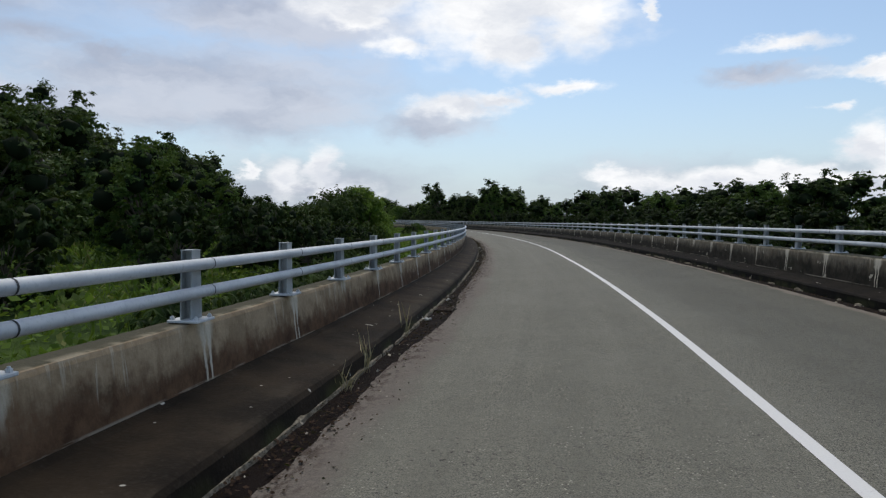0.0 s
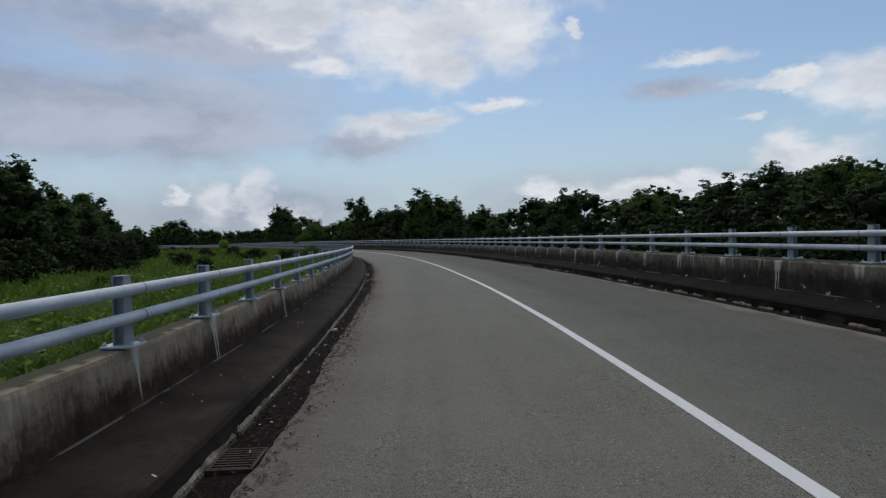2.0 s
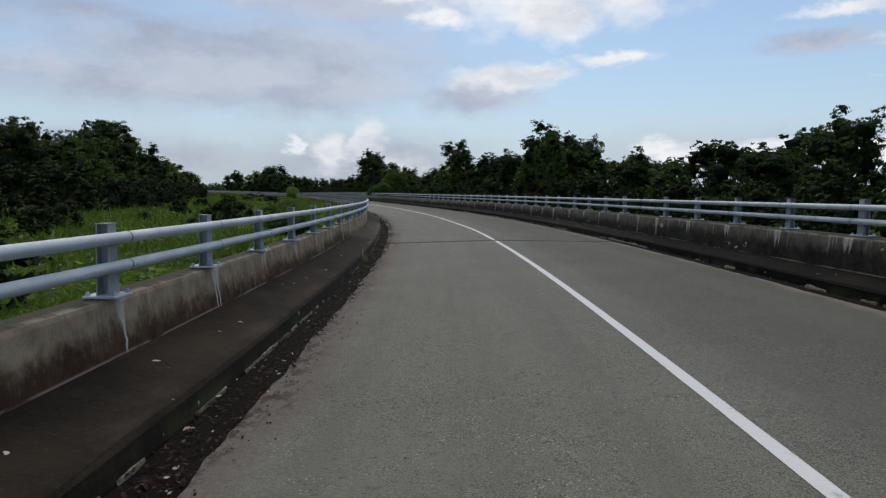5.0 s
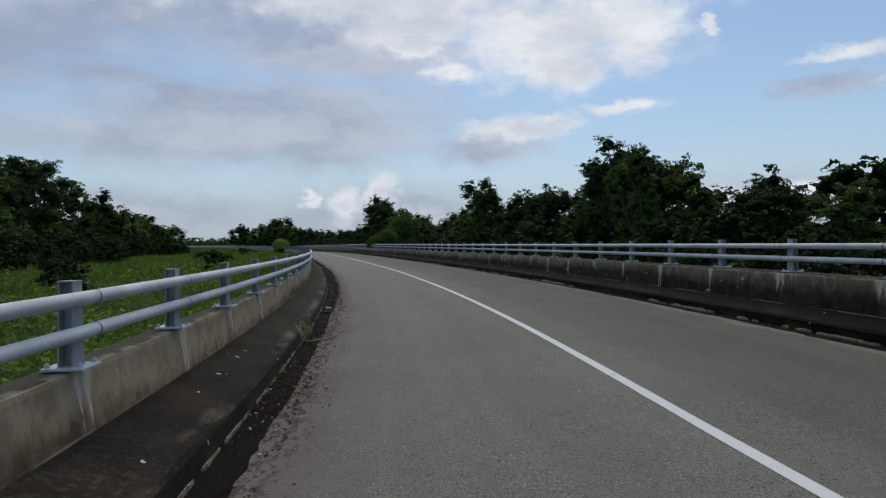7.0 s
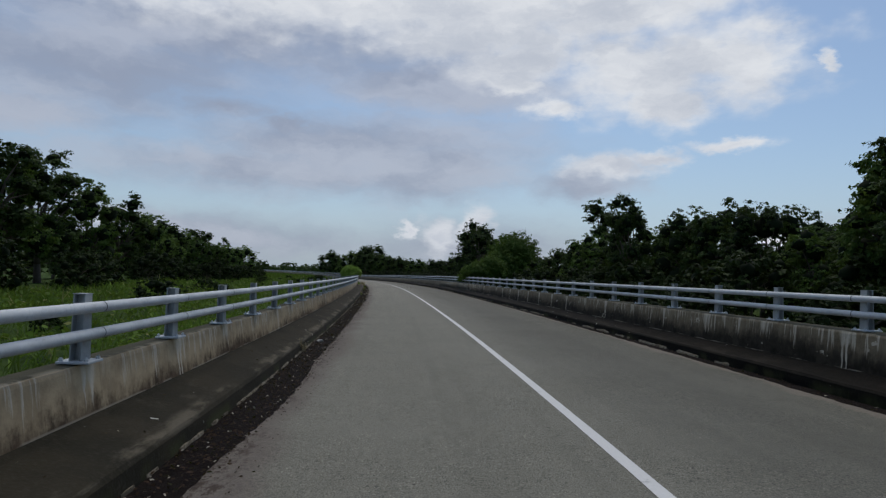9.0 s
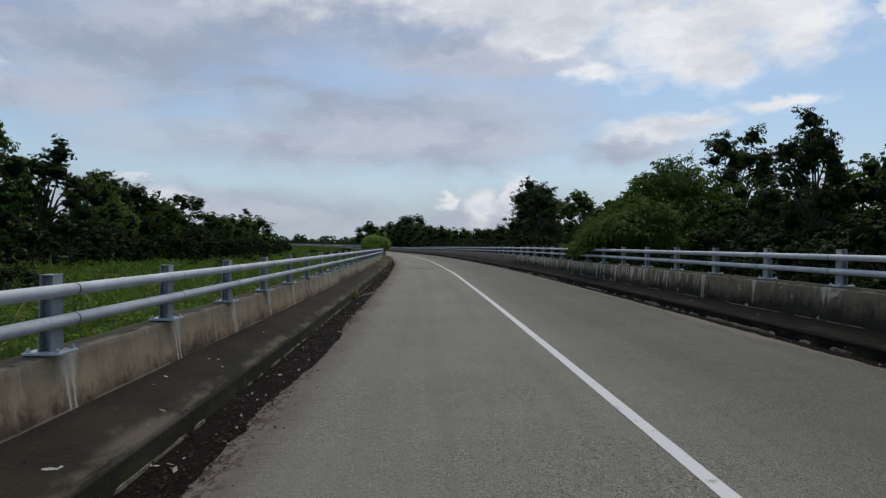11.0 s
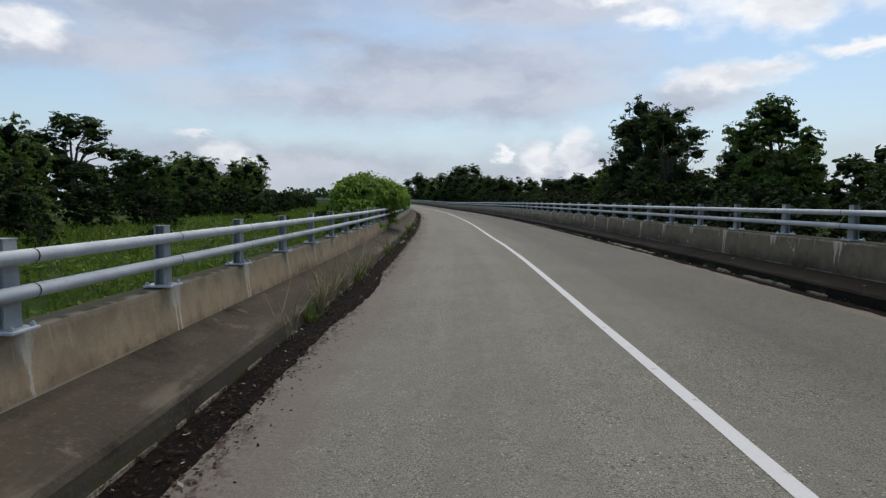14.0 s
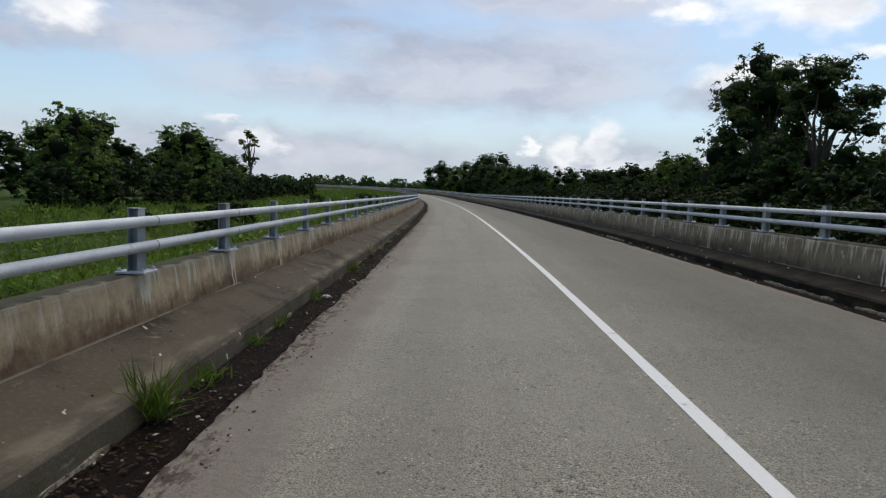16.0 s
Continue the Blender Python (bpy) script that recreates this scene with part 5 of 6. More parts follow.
def leafy_shrub(name, label, lobes, sprays, leaf, seed, mat, stems, broad=0.40):
    """A shrub of drooping leaf sprays over lobes (x, y, z, r); stems: foot places."""
    r = np.random.default_rng(seed)
    lob = np.array(lobes, float)
    foot = Vector(stems[0])
    root = tagged(empty(name, foot), label, "shrub")
    inv = root.matrix_world.inverted()
    area = lob[:, 3] ** 2
    pick = r.choice(len(lob), sprays, p=area / area.sum())
    d = r.normal(size=(sprays, 3))
    d[:, 2] = np.abs(d[:, 2]) * 0.9 - 0.25
    d /= np.linalg.norm(d, axis=1, keepdims=True)
    tip = lob[pick, :3] + d * lob[pick, 3:4] * r.uniform(0.62, 1.06, (sprays, 1)) * (1, 1, 0.9)
    V, F, base = [], [], 0
    per = 7
    grow = d * (1, 1, 0.4) + r.normal(size=(sprays, 3)) * 0.35
    grow /= np.linalg.norm(grow, axis=1, keepdims=True)
    for k in range(per):
        t = k / (per - 1)
        side = np.cross(grow, (0, 0, 1.0)) * (1 if k % 2 else -1) * (0.2 if k == per - 1 else 1.0)
        P = tip + grow * leaf * 1.3 * (t - 0.5)
        D = side + grow * 0.55 + np.array((0, 0, -0.45)) + r.normal(size=(sprays, 3)) * 0.22
        v, f = leaf_blades(P, D, np.array((0, 0, 1.0)) + r.normal(size=(sprays, 3)) * 0.25, leaf * r.uniform(0.7, 1.25, sprays), leaf * broad * r.uniform(0.8, 1.2, sprays))
        V.append(v)
        F.append(f + base)
        base += len(v)
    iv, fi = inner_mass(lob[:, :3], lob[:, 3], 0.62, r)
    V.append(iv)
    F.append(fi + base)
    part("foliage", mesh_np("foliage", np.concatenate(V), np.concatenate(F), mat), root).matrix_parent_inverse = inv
    for k, q in enumerate(lob):
        a = Vector(stems[k % len(stems)])
        b = Vector(q[:3])
        m = a.lerp(b, 0.5) + Vector((r.normal() * 0.15, r.normal() * 0.15, 0.1))
        bm = bmesh.new()
        bm_tube(bm, a, m, 0.035, 0.025, 6)
        bm_tube(bm, m, b, 0.025, 0.010, 6)
        part("stem", bm_mesh("stem", bm, M_BARK, True), root).matrix_parent_inverse = inv
    return root


def road_lobes(rows):
    return [(*lay(s, off, h), r) for s, off, h, r in rows]


def ground_at(s, off):
    x, y, _ = lay(s, off, 0)
    return (float(x), float(y), float(ground_z(np.array([x]), np.array([y]))[0]) - 0.05)


# the big-leaved shrub that leans over the rail
leafy_shrub("roadside_shrub", "big-leaved bright green shrub spilling over the railing", road_lobes((
    (234.9, -6.0, 0.95, 0.7), (235.4, -5.9, 1.40, 0.85), (236, -5.8, 1.85, 1.05), (237, -5.5, 1.95, 1.05), (238.1, -5.2, 1.8, 0.95), (234.8, -5.6, 1.2, 0.65),
    (235.8, -5.1, 1.95, 0.5), (236.8, -4.75, 1.9, 0.7), (238.0, -4.65, 1.95, 0.7), (238.9, -4.45, 1.85, 0.6), (239.4, -4.25, 1.6, 0.45), (239.3, -4.6, 1.7, 0.55), (238.6, -4.35, 1.45, 0.42), (237.4, -4.5, 1.5, 0.38), (236.3, -4.72, 1.6, 0.3),
    (238.8, -4.52, 1.02, 0.2), (238.8, -4.54, 0.78, 0.14), (233.8, -4.8, 0.84, 0.13), (234.1, -4.62, 0.72, 0.10), (234.8, -6.2, 0.5, 0.7), (236.5, -5.8, 0.8, 0.8), (238.4, -5.5, 0.8, 0.7))),
    4800, 0.22, 41, M_SHRUB, [ground_at(s, -6.0) for s in (234.5, 235.5, 236.5, 238)], 0.46)
# the dark tree leaf puts the shade under the trees into these bushes' colour
leafy_shrub("roadside_shrub", "dark leafy bushes massed in the shade behind the railing", road_lobes((
    (25, -12.5, 0.9, 1.2), (27, -11.8, 1.3, 1.2), (29, -11.5, 1.6, 1.25), (31, -11.0, 2.2, 1.25), (32.6, -10.6, 2.5, 1.15), (32, -9.8, 1.1, 1.0), (29.6, -9.6, 0.9, 1.0), (34.4, -9.6, 1.0, 0.9), (27, -9.4, 0.8, 0.9), (24.5, -9.2, 0.8, 0.9), (22.3, -8.6, 0.7, 0.85), (20.4, -8.2, 0.6, 0.8), (9, -7.0, 0.1, 0.8), (11, -6.8, 0.1, 0.8), (13, -6.9, 0.15, 0.85), (15, -6.7, 0.1, 0.8), (17, -6.9, 0.15, 0.85), (19, -6.7, 0.1, 0.8), (21, -6.8, 0.1, 0.8), (23.2, -7.0, 0.1, 0.8))),
    3900, 0.20, 42, M_LEAF, [ground_at(s, -10.4) for s in (22, 25, 28, 31, 33)] + [ground_at(s, -6.9) for s in (10, 14, 18, 22)])
leafy_shrub("roadside_shrub", "tall light green bush with open sprays behind the railing", road_lobes((
    (34.0, -10.5, 2.6, 0.95), (35.4, -10.2, 2.45, 1.0), (37.0, -9.9, 1.9, 0.9), (38.4, -9.5, 1.3, 0.75), (36.2, -9.3, 1.0, 0.9), (33.4, -10.2, 3.35, 0.35), (34.7, -10.0, 3.40, 0.35), (36.0, -9.8, 3.15, 0.34), (37.3, -9.6, 2.75, 0.34), (38.5, -9.4, 2.2, 0.3), (39.2, -9.2, 1.9, 0.28), (35.3, -9.4, 2.9, 0.4), (39.0, -9.2, 0.9, 0.5))),
    1700, 0.19, 45, M_BUSH, [ground_at(s, -9.9) for s in (34, 35, 36, 37, 38)])
leafy_shrub("roadside_shrub", "small round weedy bush in the grass behind the parapet", road_lobes(((97.5, -7.2, 0.55, 0.8), (98.6, -7.6, 0.8, 0.8), (99.8, -7.8, 0.5, 0.7))), 420, 0.2, 43, M_LEAF_B, [ground_at(98.6, -7.6)])
leafy_shrub("roadside_tree", "light green tree leaning its branches over the railing", road_lobes((
    (196.0, 10.2, 3.6, 1.8), (198.2, 9.8, 2.9, 1.6), (194.0, 10.4, 4.1, 1.9), (193.0, 9.2, 2.7, 1.7), (197.0, 8.2, 1.9, 1.4), (194.6, 7.6, 1.8, 1.4), (192.0, 8.2, 1.7, 1.4), (199.6, 8.4, 1.6, 1.1), (191.0, 5.8, 1.4, 0.8), (193.2, 5.4, 1.3, 0.7), (190.6, 5.0, 1.15, 0.5), (200.2, 9.2, 2.9, 0.8), (199.4, 9.4, 3.7, 0.7), (189.6, 5.6, 1.7, 0.9), (188.4, 5.2, 1.6, 0.8), (187.2, 5.3, 1.8, 0.9), (188.8, 4.75, 1.25, 0.4), (187.6, 4.8, 1.35, 0.45), (186.2, 5.4, 1.9, 0.9), (190.2, 4.8, 1.3, 0.35), (187.0, 6.6, 2.2, 1.2), (190, 7.0, 2.1, 1.2))),
    3200, 0.26, 44, M_LEAF_B, [ground_at(s, o) for s, o in ((196.5, 9.6), (195.5, 10.0), (197.5, 9.2))])


# ---------------------------------------------------------------- grass and weeds
def field_grass():
    r = np.random.default_rng(31)

    def sown(s0, s1, o0, o1, count, floor, seed):
        s, off = r.uniform(s0, s1, count), o0 + (o1 - o0) * r.uniform(size=count)
        patch = np.array([noise.noise(Vector((a * 0.16, b * 0.28, seed))) + 0.5 * noise.noise(Vector((a * 0.7, b * 0.8, seed))) for a, b in zip(s, off)])
        keep = patch > floor + 0.3 * r.uniform(size=count)
        P = lay(s[keep], off[keep], 0)
        P[:, 2] = ground_z(P[:, 0], P[:, 1])
        return P, patch[keep]
    V, F, base = [], [], 0
    for s0, s1, o0, o1, count, hgt, wid in ((-6, 320, -5.0, -8.0, 11000, 0.34, 0.022), (-6, 330, -7, -16, 10000, 0.50, 0.04), (-6, 380, -15, -30, 9000, 0.75, 0.08), (330, 560, -5.3, -40, 6000, 0.8, 0.25)):
        P, patch = sown(s0, s1, o0, o1, count, -0.4, 4.0)
        n = len(P)
        for k in range(3):
            D = r.normal(size=(n, 3)) * 0.6
            D[:, 2] = 1.0
            L = hgt * (0.7 + 0.8 * np.clip(patch + 0.3, 0, 1)) * r.uniform(0.5, 1.2, n)
            v, f = leaf_blades(P + r.normal(size=(n, 3)) * (0.1, 0.1, 0) - (0, 0, 0.03), D, r.normal(size=(n, 3)), L, wid * r.uniform(0.7, 1.6, n), 0.2, 0.4)
            V.append(v)
            F.append(f + base)
            base += len(v)
    tagged(new("field_grass", mesh_np("field_grass", np.concatenate(V), np.concatenate(F), M_GRASS)), "rough green grass behind the parapets", "grass", kind="stuff")
    # low broad-leaved weeds in mounds, finer close behind the wall
    V, F, base = [], [], 0
    for s0, s1, o0, o1, count, size, mound in ((-6, 300, -4.98, -6.6, 56000, 0.088, 0.26), (-6, 320, -6.4, -11, 46000, 0.15, 0.42), (-6, 340, -10, -28, 60000, 0.21, 0.75), (-6, 300, 5.0, 7.5, 14000, 0.14, 0.2)):
        P, patch = sown(s0, s1, o0, o1, count, -0.42, 9.0)
        P[:, 2] += 0.04 + mound * np.clip(patch + 0.35, 0, 1.1) * np.sqrt(r.uniform(0.0, 1.0, len(P)))
        v, f = leaf_quads(P, r.normal(size=P.shape) * 0.55 + (0, 0, 0.8), size, r, 0.62)
        V.append(v)
        F.append(f + base)
        base += len(v)
    tagged(new("field_weeds", mesh_np("field_weeds", np.concatenate(V), np.concatenate(F), M_WEED)), "patches of low broad-leaved green weeds in the field", "weeds", kind="stuff")


field_grass()


def grass_tuft(s, off, h0, blades, height, label, mat, seed, spread=0.5):
    r = np.random.default_rng(seed)
    if off > -4.0:
        off = float(kerb_foot(s)) + max(0.015, off + 3.95)
    at = Vector(lay(s, off, h0))
    root = tagged(empty("grass_tuft", at), label, "grass tuft", "tufts in the gutter")
    P = r.normal(size=(blades, 3)) * (0.05, 0.05, 0)
    P[:, 2] = -0.01
    D = r.normal(size=(blades, 3)) * spread
    D[:, 2] = 1.0
    v, f = leaf_blades(P, D, r.normal(size=(blades, 3)), height * r.uniform(0.5, 1.15, blades), 0.012 + 0.008 * r.uniform(size=blades), 0.2, 0.4)
    part("blade_clump", mesh_np("blade_clump", v, f, mat), root)
    return root


GREEN_TUFT, DRY_TUFT = "tuft of green grass growing from the gutter silt", "thin dry grass stalks standing in the gutter"
for k, (s, off, n, h, dry) in enumerate(((242.0, -3.92, 100, 0.46, 0), (235.2, -3.92, 60, 0.34, 0), (228.2, -3.92, 55, 0.36, 0), (222.3, -3.94, 40, 0.5, 1), (221.6, -3.92, 30, 0.4, 1), (217.2, -3.92, 45, 0.55, 1), (216.4, -3.92, 45, 0.35, 0), (218.3, -3.94, 30, 0.6, 1),
                                         (208.3, -3.86, 60, 0.26, 0), (207.4, -3.90, 60, 0.24, 0), (209.2, -3.84, 40, 0.22, 0), (183.0, -3.93, 40, 0.3, 1), (182.3, -3.93, 50, 0.26, 0), (147.0, -3.94, 30, 0.3, 1), (7.0, -3.90, 9, 0.55, 1), (9.3, -3.92, 7, 0.5, 1), (6.2, -3.90, 12, 0.3, 1),
                                         (113.4, -3.90, 26, 0.4, 1), (114.2, -3.90, 20, 0.3, 1), (88.2, -3.94, 18, 0.35, 1), (250.5, -3.92, 30, 0.3, 0), (254.0, -3.92, 26, 0.35, 1), (245.2, -3.91, 30, 0.2, 0), (232.0, -3.94, 10, 0.6, 1), (224.8, -3.94, 8, 0.65, 1), (217.6, -3.94, 16, 0.95, 1), (218.9, -3.94, 14, 0.85, 1), (219.5, -3.92, 30, 0.5, 1), (220.3, -3.94, 16, 1.0, 1), (220.9, -3.92, 40, 0.45, 0), (222.9, -3.94, 16, 0.9, 1), (223.6, -3.92, 26, 0.5, 1), (228.6, -3.94, 14, 0.85, 1), (215.2, -3.94, 9, 0.8, 1))):
    grass_tuft(s, off, -0.012, n, h, DRY_TUFT if dry else GREEN_TUFT, M_DRY if dry else M_GRASS, 60 + k, 0.15 if dry else 0.6)
weed_rng = np.random.default_rng(88)
for k in range(26):
    s = weed_rng.uniform(236, 270) if k < 18 else weed_rng.uniform(196, 232)
    dry = weed_rng.uniform() < 0.4
    grass_tuft(s, -3.93 + weed_rng.uniform(0, 0.05), -0.012, int(weed_rng.integers(14, 40)), weed_rng.uniform(0.10, 0.28), DRY_TUFT if dry else GREEN_TUFT, M_DRY if dry else M_GRASS, 400 + k, 0.6)
grass_tuft(208.6, -4.56, 0.375, 70, 0.36, "green weed rooted at the foot of the parapet", M_SHRUB, 99, 0.7)


def ledge_height(off):
    return np.interp(off, (-4.54, -4.075), (0.362, 0.212))


def litter():
    """Dead leaves and grit in the gutters and on the ledges."""
    r = np.random.default_rng(51)
    P, sizes = [], []
    for lo, hi, count, h, size in ((-3.96, -3.45, 50000, 0.016, 0.036), (-3.95, -3.42, 12000, 0.02, 0.055), (3.76, 4.04, 5000, 0.012, 0.05), (-4.5, -4.05, 1200, 0.012, 0.03), (-3.48, -3.33, 9000, 0.010, 0.030), (-3.30, -3.10, 4500, 0.006, 0.028)):
        s, off = r.uniform(-5, 300, count), r.uniform(lo, hi, count)
        heap = np.array([noise.noise(Vector((a * 0.35, lo, 2.0))) for a in s])
        k = heap > r.uniform(-0.7, 0.3, count)
        s, off = s[k], off[k]
        inside = (off > 0) | (off > kerb_foot(s)) | (off < -4.0)
        s, off = s[inside], off[inside]
        plane = np.where((off < -4.0) & (off > -4.55), ledge_height(off), -0.01)
        plane = np.where(np.abs(off) < 3.46, 0.0, plane)
        P.append(lay(s, off, plane + h * r.uniform(0.5, 1.5, len(s))))
        sizes.append(np.full(len(s), size))
    P, sizes = np.concatenate(P), np.concatenate(sizes)
    v, f = leaf_quads(P, r.normal(size=P.shape) * 0.35 + (0, 0, 1), sizes, r, 0.6)
    tagged(new("leaf_litter", mesh_np("leaf_litter", v, f, M_LITTER)), "dead leaves and grit lying in the gutters", "litter", kind="stuff")


litter()


# ---------------------------------------------------------------- joints, drains, marks
def build_joint(s, width, label, skew):
    root = tagged(empty("expansion_joint", tuple(lay(s, 0, 0))), label, "expansion joint")
    inv = root.matrix_world.inverted()
    for lo, hi in ((-3.5, -0.3), (-0.3, 0.3), (0.3, 3.72)):
        off = np.linspace(lo, hi, 24 if hi - lo > 1 else 6)
        a = s + skew * off - width / 2 + 0.012 * wobble(off, 2.3, s)
        b = s + skew * off + width / 2 + 0.012 * wobble(off, 2.9, s + 7)
        top, bot = 0.006, -0.02
        v = np.concatenate([lay(a, off, bot), lay(a + 0.008, off, top), lay(b - 0.008, off, top), lay(b, off, bot)])
        n = len(off)
        i = np.arange(n - 1)
        f = np.concatenate([np.stack([i + k * n, i + k * n + 1, i + (k + 1) * n + 1, i + (k + 1) * n], -1) for k in range(3)])
        part("strip", mesh_np("strip", v, f, M_RUBBER), root).matrix_parent_inverse = inv
    off = np.linspace(-3.5, 3.72, 60)
    m = s + skew * off + width * 0.32 + 0.01 * wobble(off, 1.7, s + 3)
    v = np.concatenate([lay(m - 0.012, off, 0.0095), lay(m + 0.012, off, 0.0095)])
    i = np.arange(59)
    part("seam", mesh_np("seam", v, np.stack([i, i + 1, i + 61, i + 60], -1), M_GAP), root, "dark open seam").matrix_parent_inverse = inv


build_joint(JOINTS[0], 0.26, "dark rubber expansion joint across the asphalt", SKEW[0])
build_joint(JOINTS[1], 0.19, "cracked dark expansion joint across the asphalt", SKEW[1])


def drain_grate():
    root = tagged(empty("drain_grate"), "rusty iron drain grate half buried in gutter silt", "drain grate", "drain grates in the gutter")
    bm = bmesh.new()
    for x0, x1, y0, y1 in ((-0.17, -0.145, -0.25, 0.25), (0.145, 0.17, -0.25, 0.25), (-0.145, 0.145, -0.25, -0.225), (-0.145, 0.145, 0.225, 0.25)):
        bm_box(bm, x0, y0, -0.03, x1, y1, 0.012)
    part("frame", bm_mesh("frame", bm, M_IRON), root)
    bm = bmesh.new()
    bm_box(bm, -0.145, -0.012, -0.03, 0.145, 0.012, 0.008)
    bar = bm_mesh("bar", bm, M_IRON)
    for k in range(8):
        part("bar", bar, root).matrix_basis = Matrix.Translation((0, -0.196 + 0.056 * k, 0))
    bm = bmesh.new()
    bm_box(bm, -0.145, -0.225, -0.06, 0.145, 0.225, -0.028)
    part("pit", bm_mesh("pit", bm, M_GAP), root, "dark drain opening")
    return root


grate = drain_grate()
for k, s in enumerate((12.3, 33.9, 54.0, 91.2, 97.0, 118.5, 197.3, 204.2)):
    m = Matrix.Translation(Vector(lay(s, float(kerb_foot(s)) + 0.20, 0.0))) @ Matrix.Rotation(heading(s), 4, "Z")
    if k == 0:
        grate.matrix_world = m
    else:
        copy_thing(grate, m)

yellow = tagged(empty("kerb_mark", tuple(lay(92.6, -3.35, 0))), "worn yellow paint patches along the road's edge", "road marking", kind="structure")
inv_y = yellow.matrix_world.inverted()
for a, b in ((91.75, 92.15), (92.95, 93.4)):
    s = np.linspace(a, b, 6)
    me = strip("patch", s, (-3.40, -3.31), (0.004, 0.004), M_YELLOW, smooth=False)
    part("patch", me, yellow).matrix_parent_inverse = inv_y


def fallen_branch(s, off, seed):
    r = np.random.default_rng(seed)
    root = tagged(empty("fallen_branch", tuple(lay(s, off, 0.0)), heading(s)), "dry bare twig lying across the gutter", "twig")
    bm = bmesh.new()
    a = Vector((-0.25, -0.35, 0.02))
    for k in range(5):
        b = a + Vector((0.10 + r.normal() * 0.03, 0.14 + r.normal() * 0.05, 0.02 * r.normal() + 0.01))
        b.z = max(b.z, 0.015)
        bm_tube(bm, a, b, 0.011 - 0.0012 * k, 0.010 - 0.0012 * k, 6)
        c = b + Vector((r.normal() * 0.12, r.uniform(0.05, 0.2), r.uniform(0.02, 0.1)))
        bm_tube(bm, b, c, 0.006, 0.002, 5)
        a = b
    part("stick", bm_mesh("stick", bm, M_DRYWOOD, True), root)


M_DRYWOOD = material("dry_wood", speckled((0.22, 0.18, 0.13, 1), (0.42, 0.37, 0.29, 1), 30.0))
fallen_branch(113.6, -3.58, 3)
fallen_branch(233.6, -3.62, 4)
fallen_branch(55.6, -3.66, 6)
fallen_branch(183.4, -3.6, 8)
fallen_branch(184.4, -3.55, 9)
M_SCRAP = material("dirty_paper", speckled((0.34, 0.32, 0.28, 1), (0.66, 0.64, 0.58, 1), 25.0))


def scrap(s, off, h, size, seed):
    r = np.random.default_rng(seed)
    bm = bmesh.new()
    bmesh.ops.create_icosphere(bm, subdivisions=2, radius=size)
    for v in bm.verts:
        v.co *= 1 + 0.35 * r.normal() * 0.6
        v.co.z = v.co.z * 0.45 + size * 0.42
    ob = new("crumpled_paper", bm_mesh("crumpled_paper", bm, M_SCRAP))
    if -4.0 < off < -3.45:
        off = max(off, float(kerb_foot(s)) + 0.08)
    ob.matrix_world = Matrix.Translation(Vector(lay(s, off, h))) @ Matrix.Rotation(r.uniform(0, 6), 4, "Z")
    tagged(ob, "dirty crumpled scrap of pale paper in the gutter", "litter", "scraps in the gutter")


for k, (s, off, size) in enumerate(((10.9, -3.82, 0.07), (13.8, -3.84, 0.05), (41.0, -3.82, 0.06), (119.3, -3.76, 0.06), (149.0, -3.80, 0.07), (234.2, -3.70, 0.05), (233.4, -3.76, 0.05), (238.0, -3.80, 0.06), (27.4, -3.80, 0.05), (60.5, -3.80, 0.06), (247.3, -3.70, 0.06))):
    scrap(s, off, -0.012, size, 200 + k)
for k, (s, off) in enumerate(((57.2, -4.3), (87.0, -4.25), (99.0, -4.3), (126.0, -4.2), (219.0, -4.2), (240.0, -4.15))):
    scrap(s, off, float(ledge_height(off)) - 0.003, 0.022, 300 + k)



# ---------------------------------------------------------------- painted marks on the parapet
def wall_point(s, h, proud=0.004):
    return lay(s, np.interp(h, (0.398, 0.80), (-4.605, -4.66)) + proud, h)


def paint_mark(name, label, mat, runs):
    """Runs of paint on the parapet's face: (s, top, foot, width) each, ragged towards the foot."""
    r = np.random.default_rng(77)
    root = tagged(empty(name, tuple(wall_point(runs[0][0], runs[0][2]))), label, "paint mark")
    inv = root.matrix_world.inverted()
    for s, top, foot, wide in runs:
        n = 8
        h = np.linspace(top, foot, n)
        half = wide / 2 * np.linspace(1.0, 0.25, n) * r.uniform(0.7, 1.2, n)
        lean = s + np.cumsum(r.normal(size=n) * 0.006)
        v = np.concatenate([wall_point(lean - half, h), wall_point(lean + half, h)])
        i = np.arange(n - 1)
        part("paint_run", mesh_np("paint_run", v, np.stack([i, i + 1, i + n + 1, i + n], -1), mat), root).matrix_parent_inverse = inv


M_TEAL = material("teal_paint", speckled((0.03, 0.13, 0.13, 1), (0.10, 0.34, 0.32, 1), 30.0))
M_BLUE = material("blue_paint", speckled((0.02, 0.07, 0.20, 1), (0.06, 0.16, 0.36, 1), 30.0))
paint_mark("paint_splash", "teal spray-paint splashes running down the parapet", M_TEAL, ((47.30, 0.80, 0.55, 0.10), (47.20, 0.76, 0.50, 0.05), (47.52, 0.82, 0.74, 0.07), (47.70, 0.82, 0.70, 0.05), (47.62, 0.80, 0.56, 0.03), (47.98, 0.66, 0.54, 0.03), (48.22, 0.83, 0.72, 0.05)))
paint_mark("paint_splash", "blue spray-paint dabs on the parapet", M_BLUE, ((47.97, 0.82, 0.66, 0.06), (47.38, 0.79, 0.66, 0.06)))


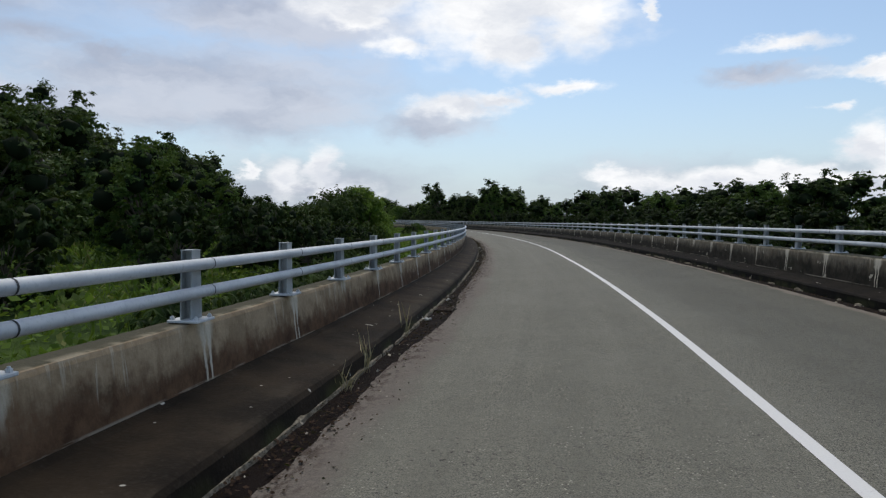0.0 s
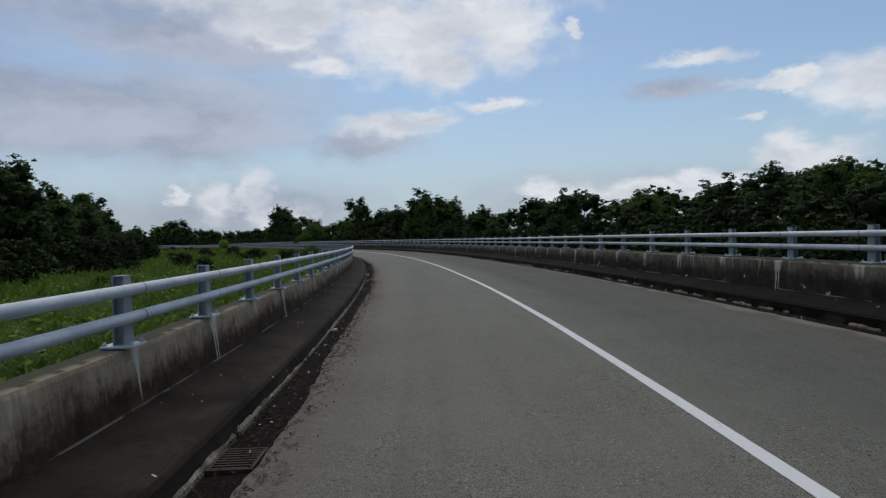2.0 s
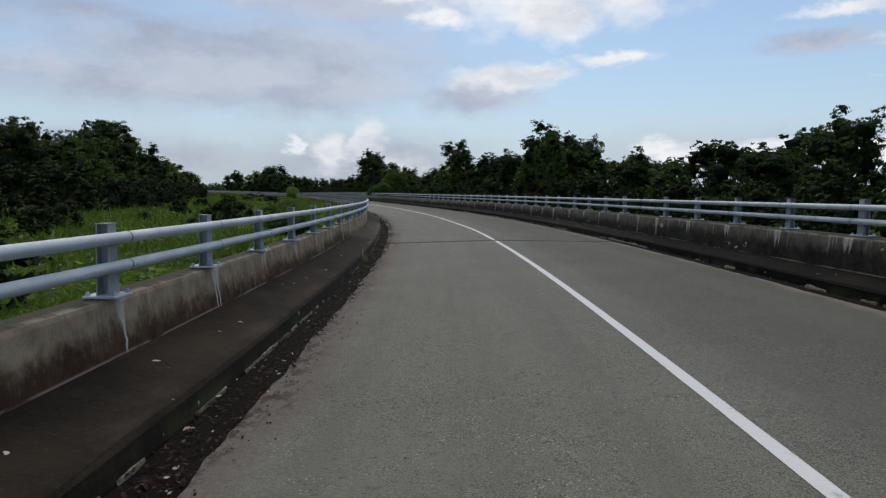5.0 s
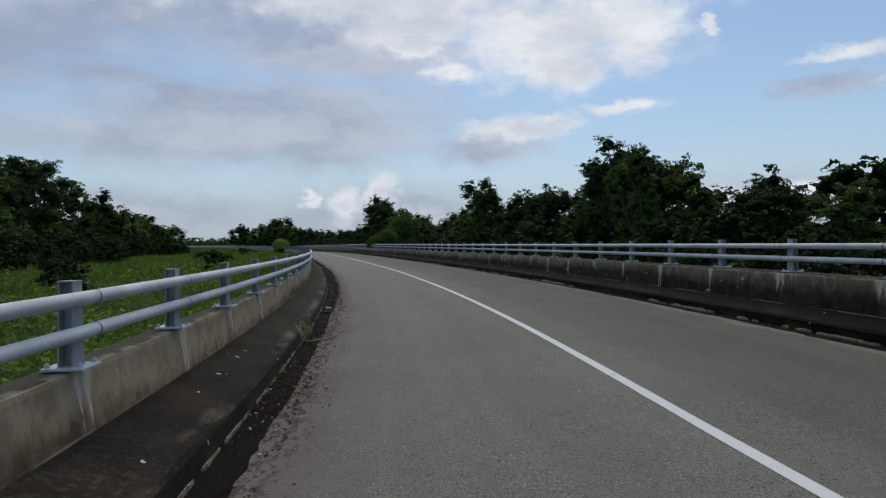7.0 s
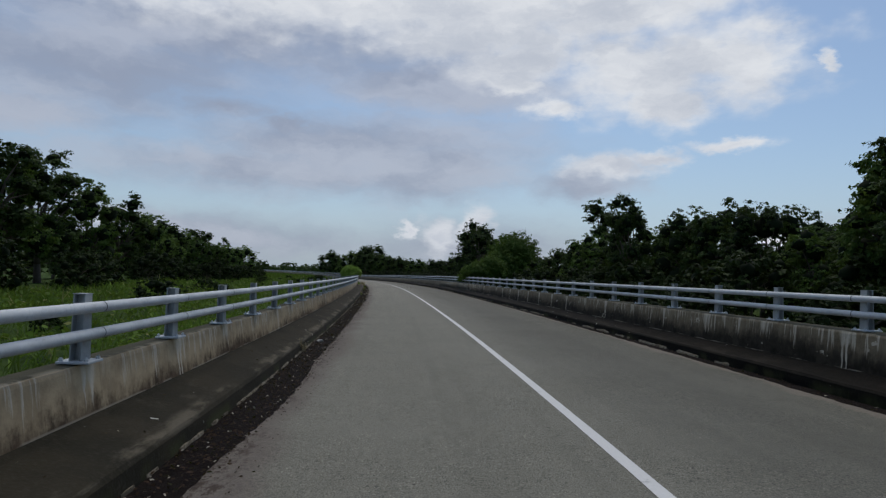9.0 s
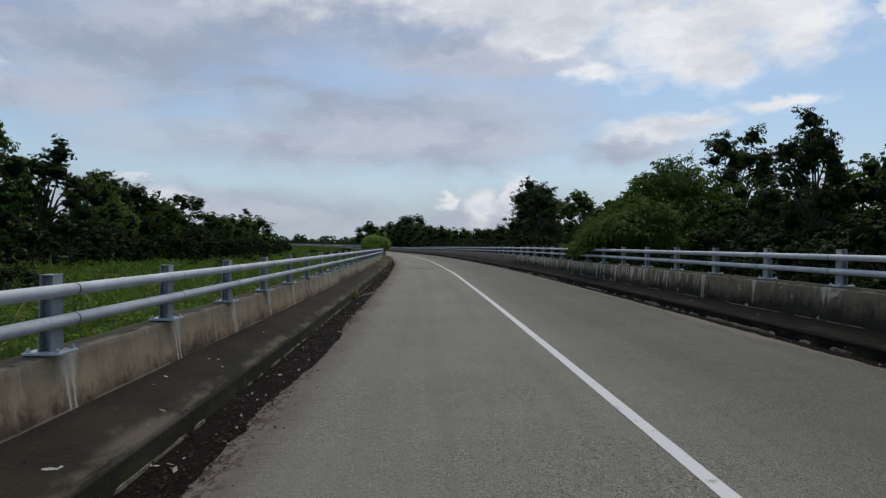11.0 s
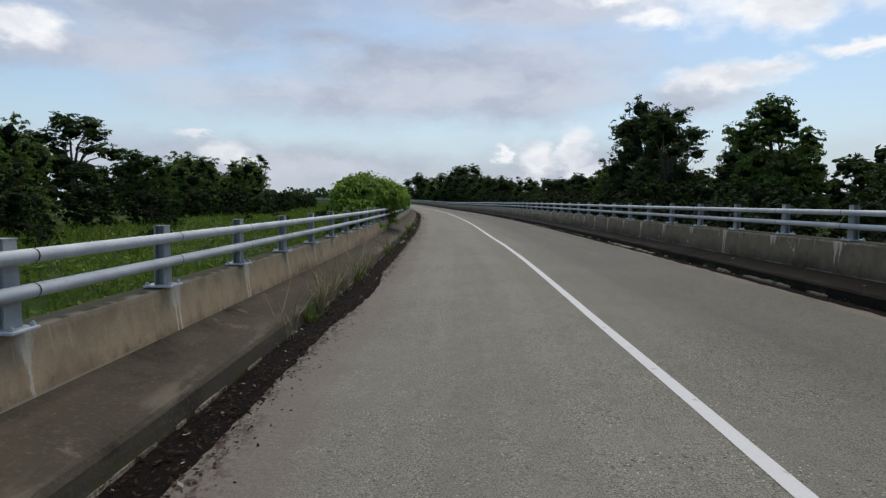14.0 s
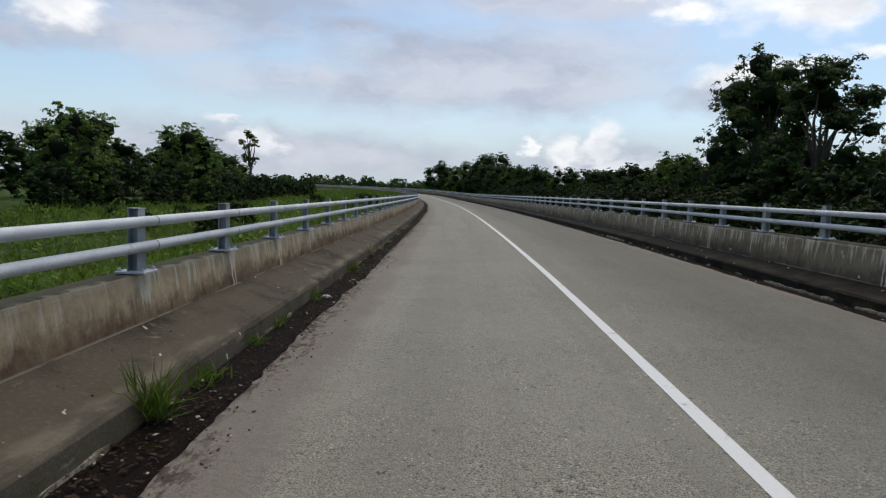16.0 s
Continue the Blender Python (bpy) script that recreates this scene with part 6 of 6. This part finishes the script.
def wall_lines(name, label, category, mat, lines, width):
    """Straight strokes on the parapet's face, each from (s, h) to (s, h)."""
    root = tagged(empty(name, tuple(wall_point(lines[0][0], lines[0][1]))), label, category)
    inv = root.matrix_world.inverted()
    for a, ha, b, hb in lines:
        n = 7
        s, h = np.linspace(a, b, n), np.linspace(ha, hb, n)
        L = math.hypot(b - a, hb - ha)
        us, uh = -(hb - ha) / L * width / 2, (b - a) / L * width / 2
        k = 1 + 0.4 * wobble(np.arange(n) * 0.9, 1.0, a)
        v = np.concatenate([wall_point(s - us * k, h - uh * k), wall_point(s + us * k, h + uh * k)])
        i = np.arange(n - 1)
        part("stroke", mesh_np("stroke", v, np.stack([i, i + 1, i + n + 1, i + n], -1), mat), root).matrix_parent_inverse = inv


M_GROOVE = material("dark_groove", speckled((0.012, 0.009, 0.007, 1), (0.040, 0.030, 0.024, 1), 40.0))
wall_lines("triangle_mark", "dark triangle scratched into the parapet's concrete", "wall mark", M_GROOVE, ((98.2, 0.82, 98.43, 0.50), (98.43, 0.50, 98.08, 0.50), (98.19, 0.80, 98.14, 0.64), (98.14, 0.64, 98.26, 0.62)), 0.016)
for s in (99.6, 49.8, 127.4, 221.0):
    wall_lines("wall_crack", "thin dark crack running down the parapet", "crack", M_GROOVE, ((s, 0.83, s + 0.02, 0.58), (s + 0.02, 0.58, s + 0.01, 0.41)), 0.011)


def broken_slab(a, b, lo, hi, seed):
    s = np.arange(a, b, 0.1)
    wide = np.clip(0.6 + 0.9 * wobble(s, 1.7, seed), 0.15, 1.0)
    wide[0] = wide[-1] = 0.1
    mid = (lo + hi) / 2
    half = (hi - lo) / 2 * wide
    top = 0.05 + 0.02 * wobble(s, 2.3, seed + 3)
    me = strip("broken_slab", s, (mid - half - 0.01, mid - half, mid, mid + half, mid + half + 0.01), (-0.03, top - 0.01, top, top - 0.008, -0.03), M_MORTAR, smooth=False)
    tagged(new("broken_slab", me), "pale broken slab of mortar lying in the gutter", "rubble")


broken_slab(226.3, 228.0, 3.80, 4.02, 3.0)
broken_slab(228.3, 231.0, 3.78, 4.00, 8.0)
broken_slab(196.0, 197.4, 3.84, 4.02, 5.0)
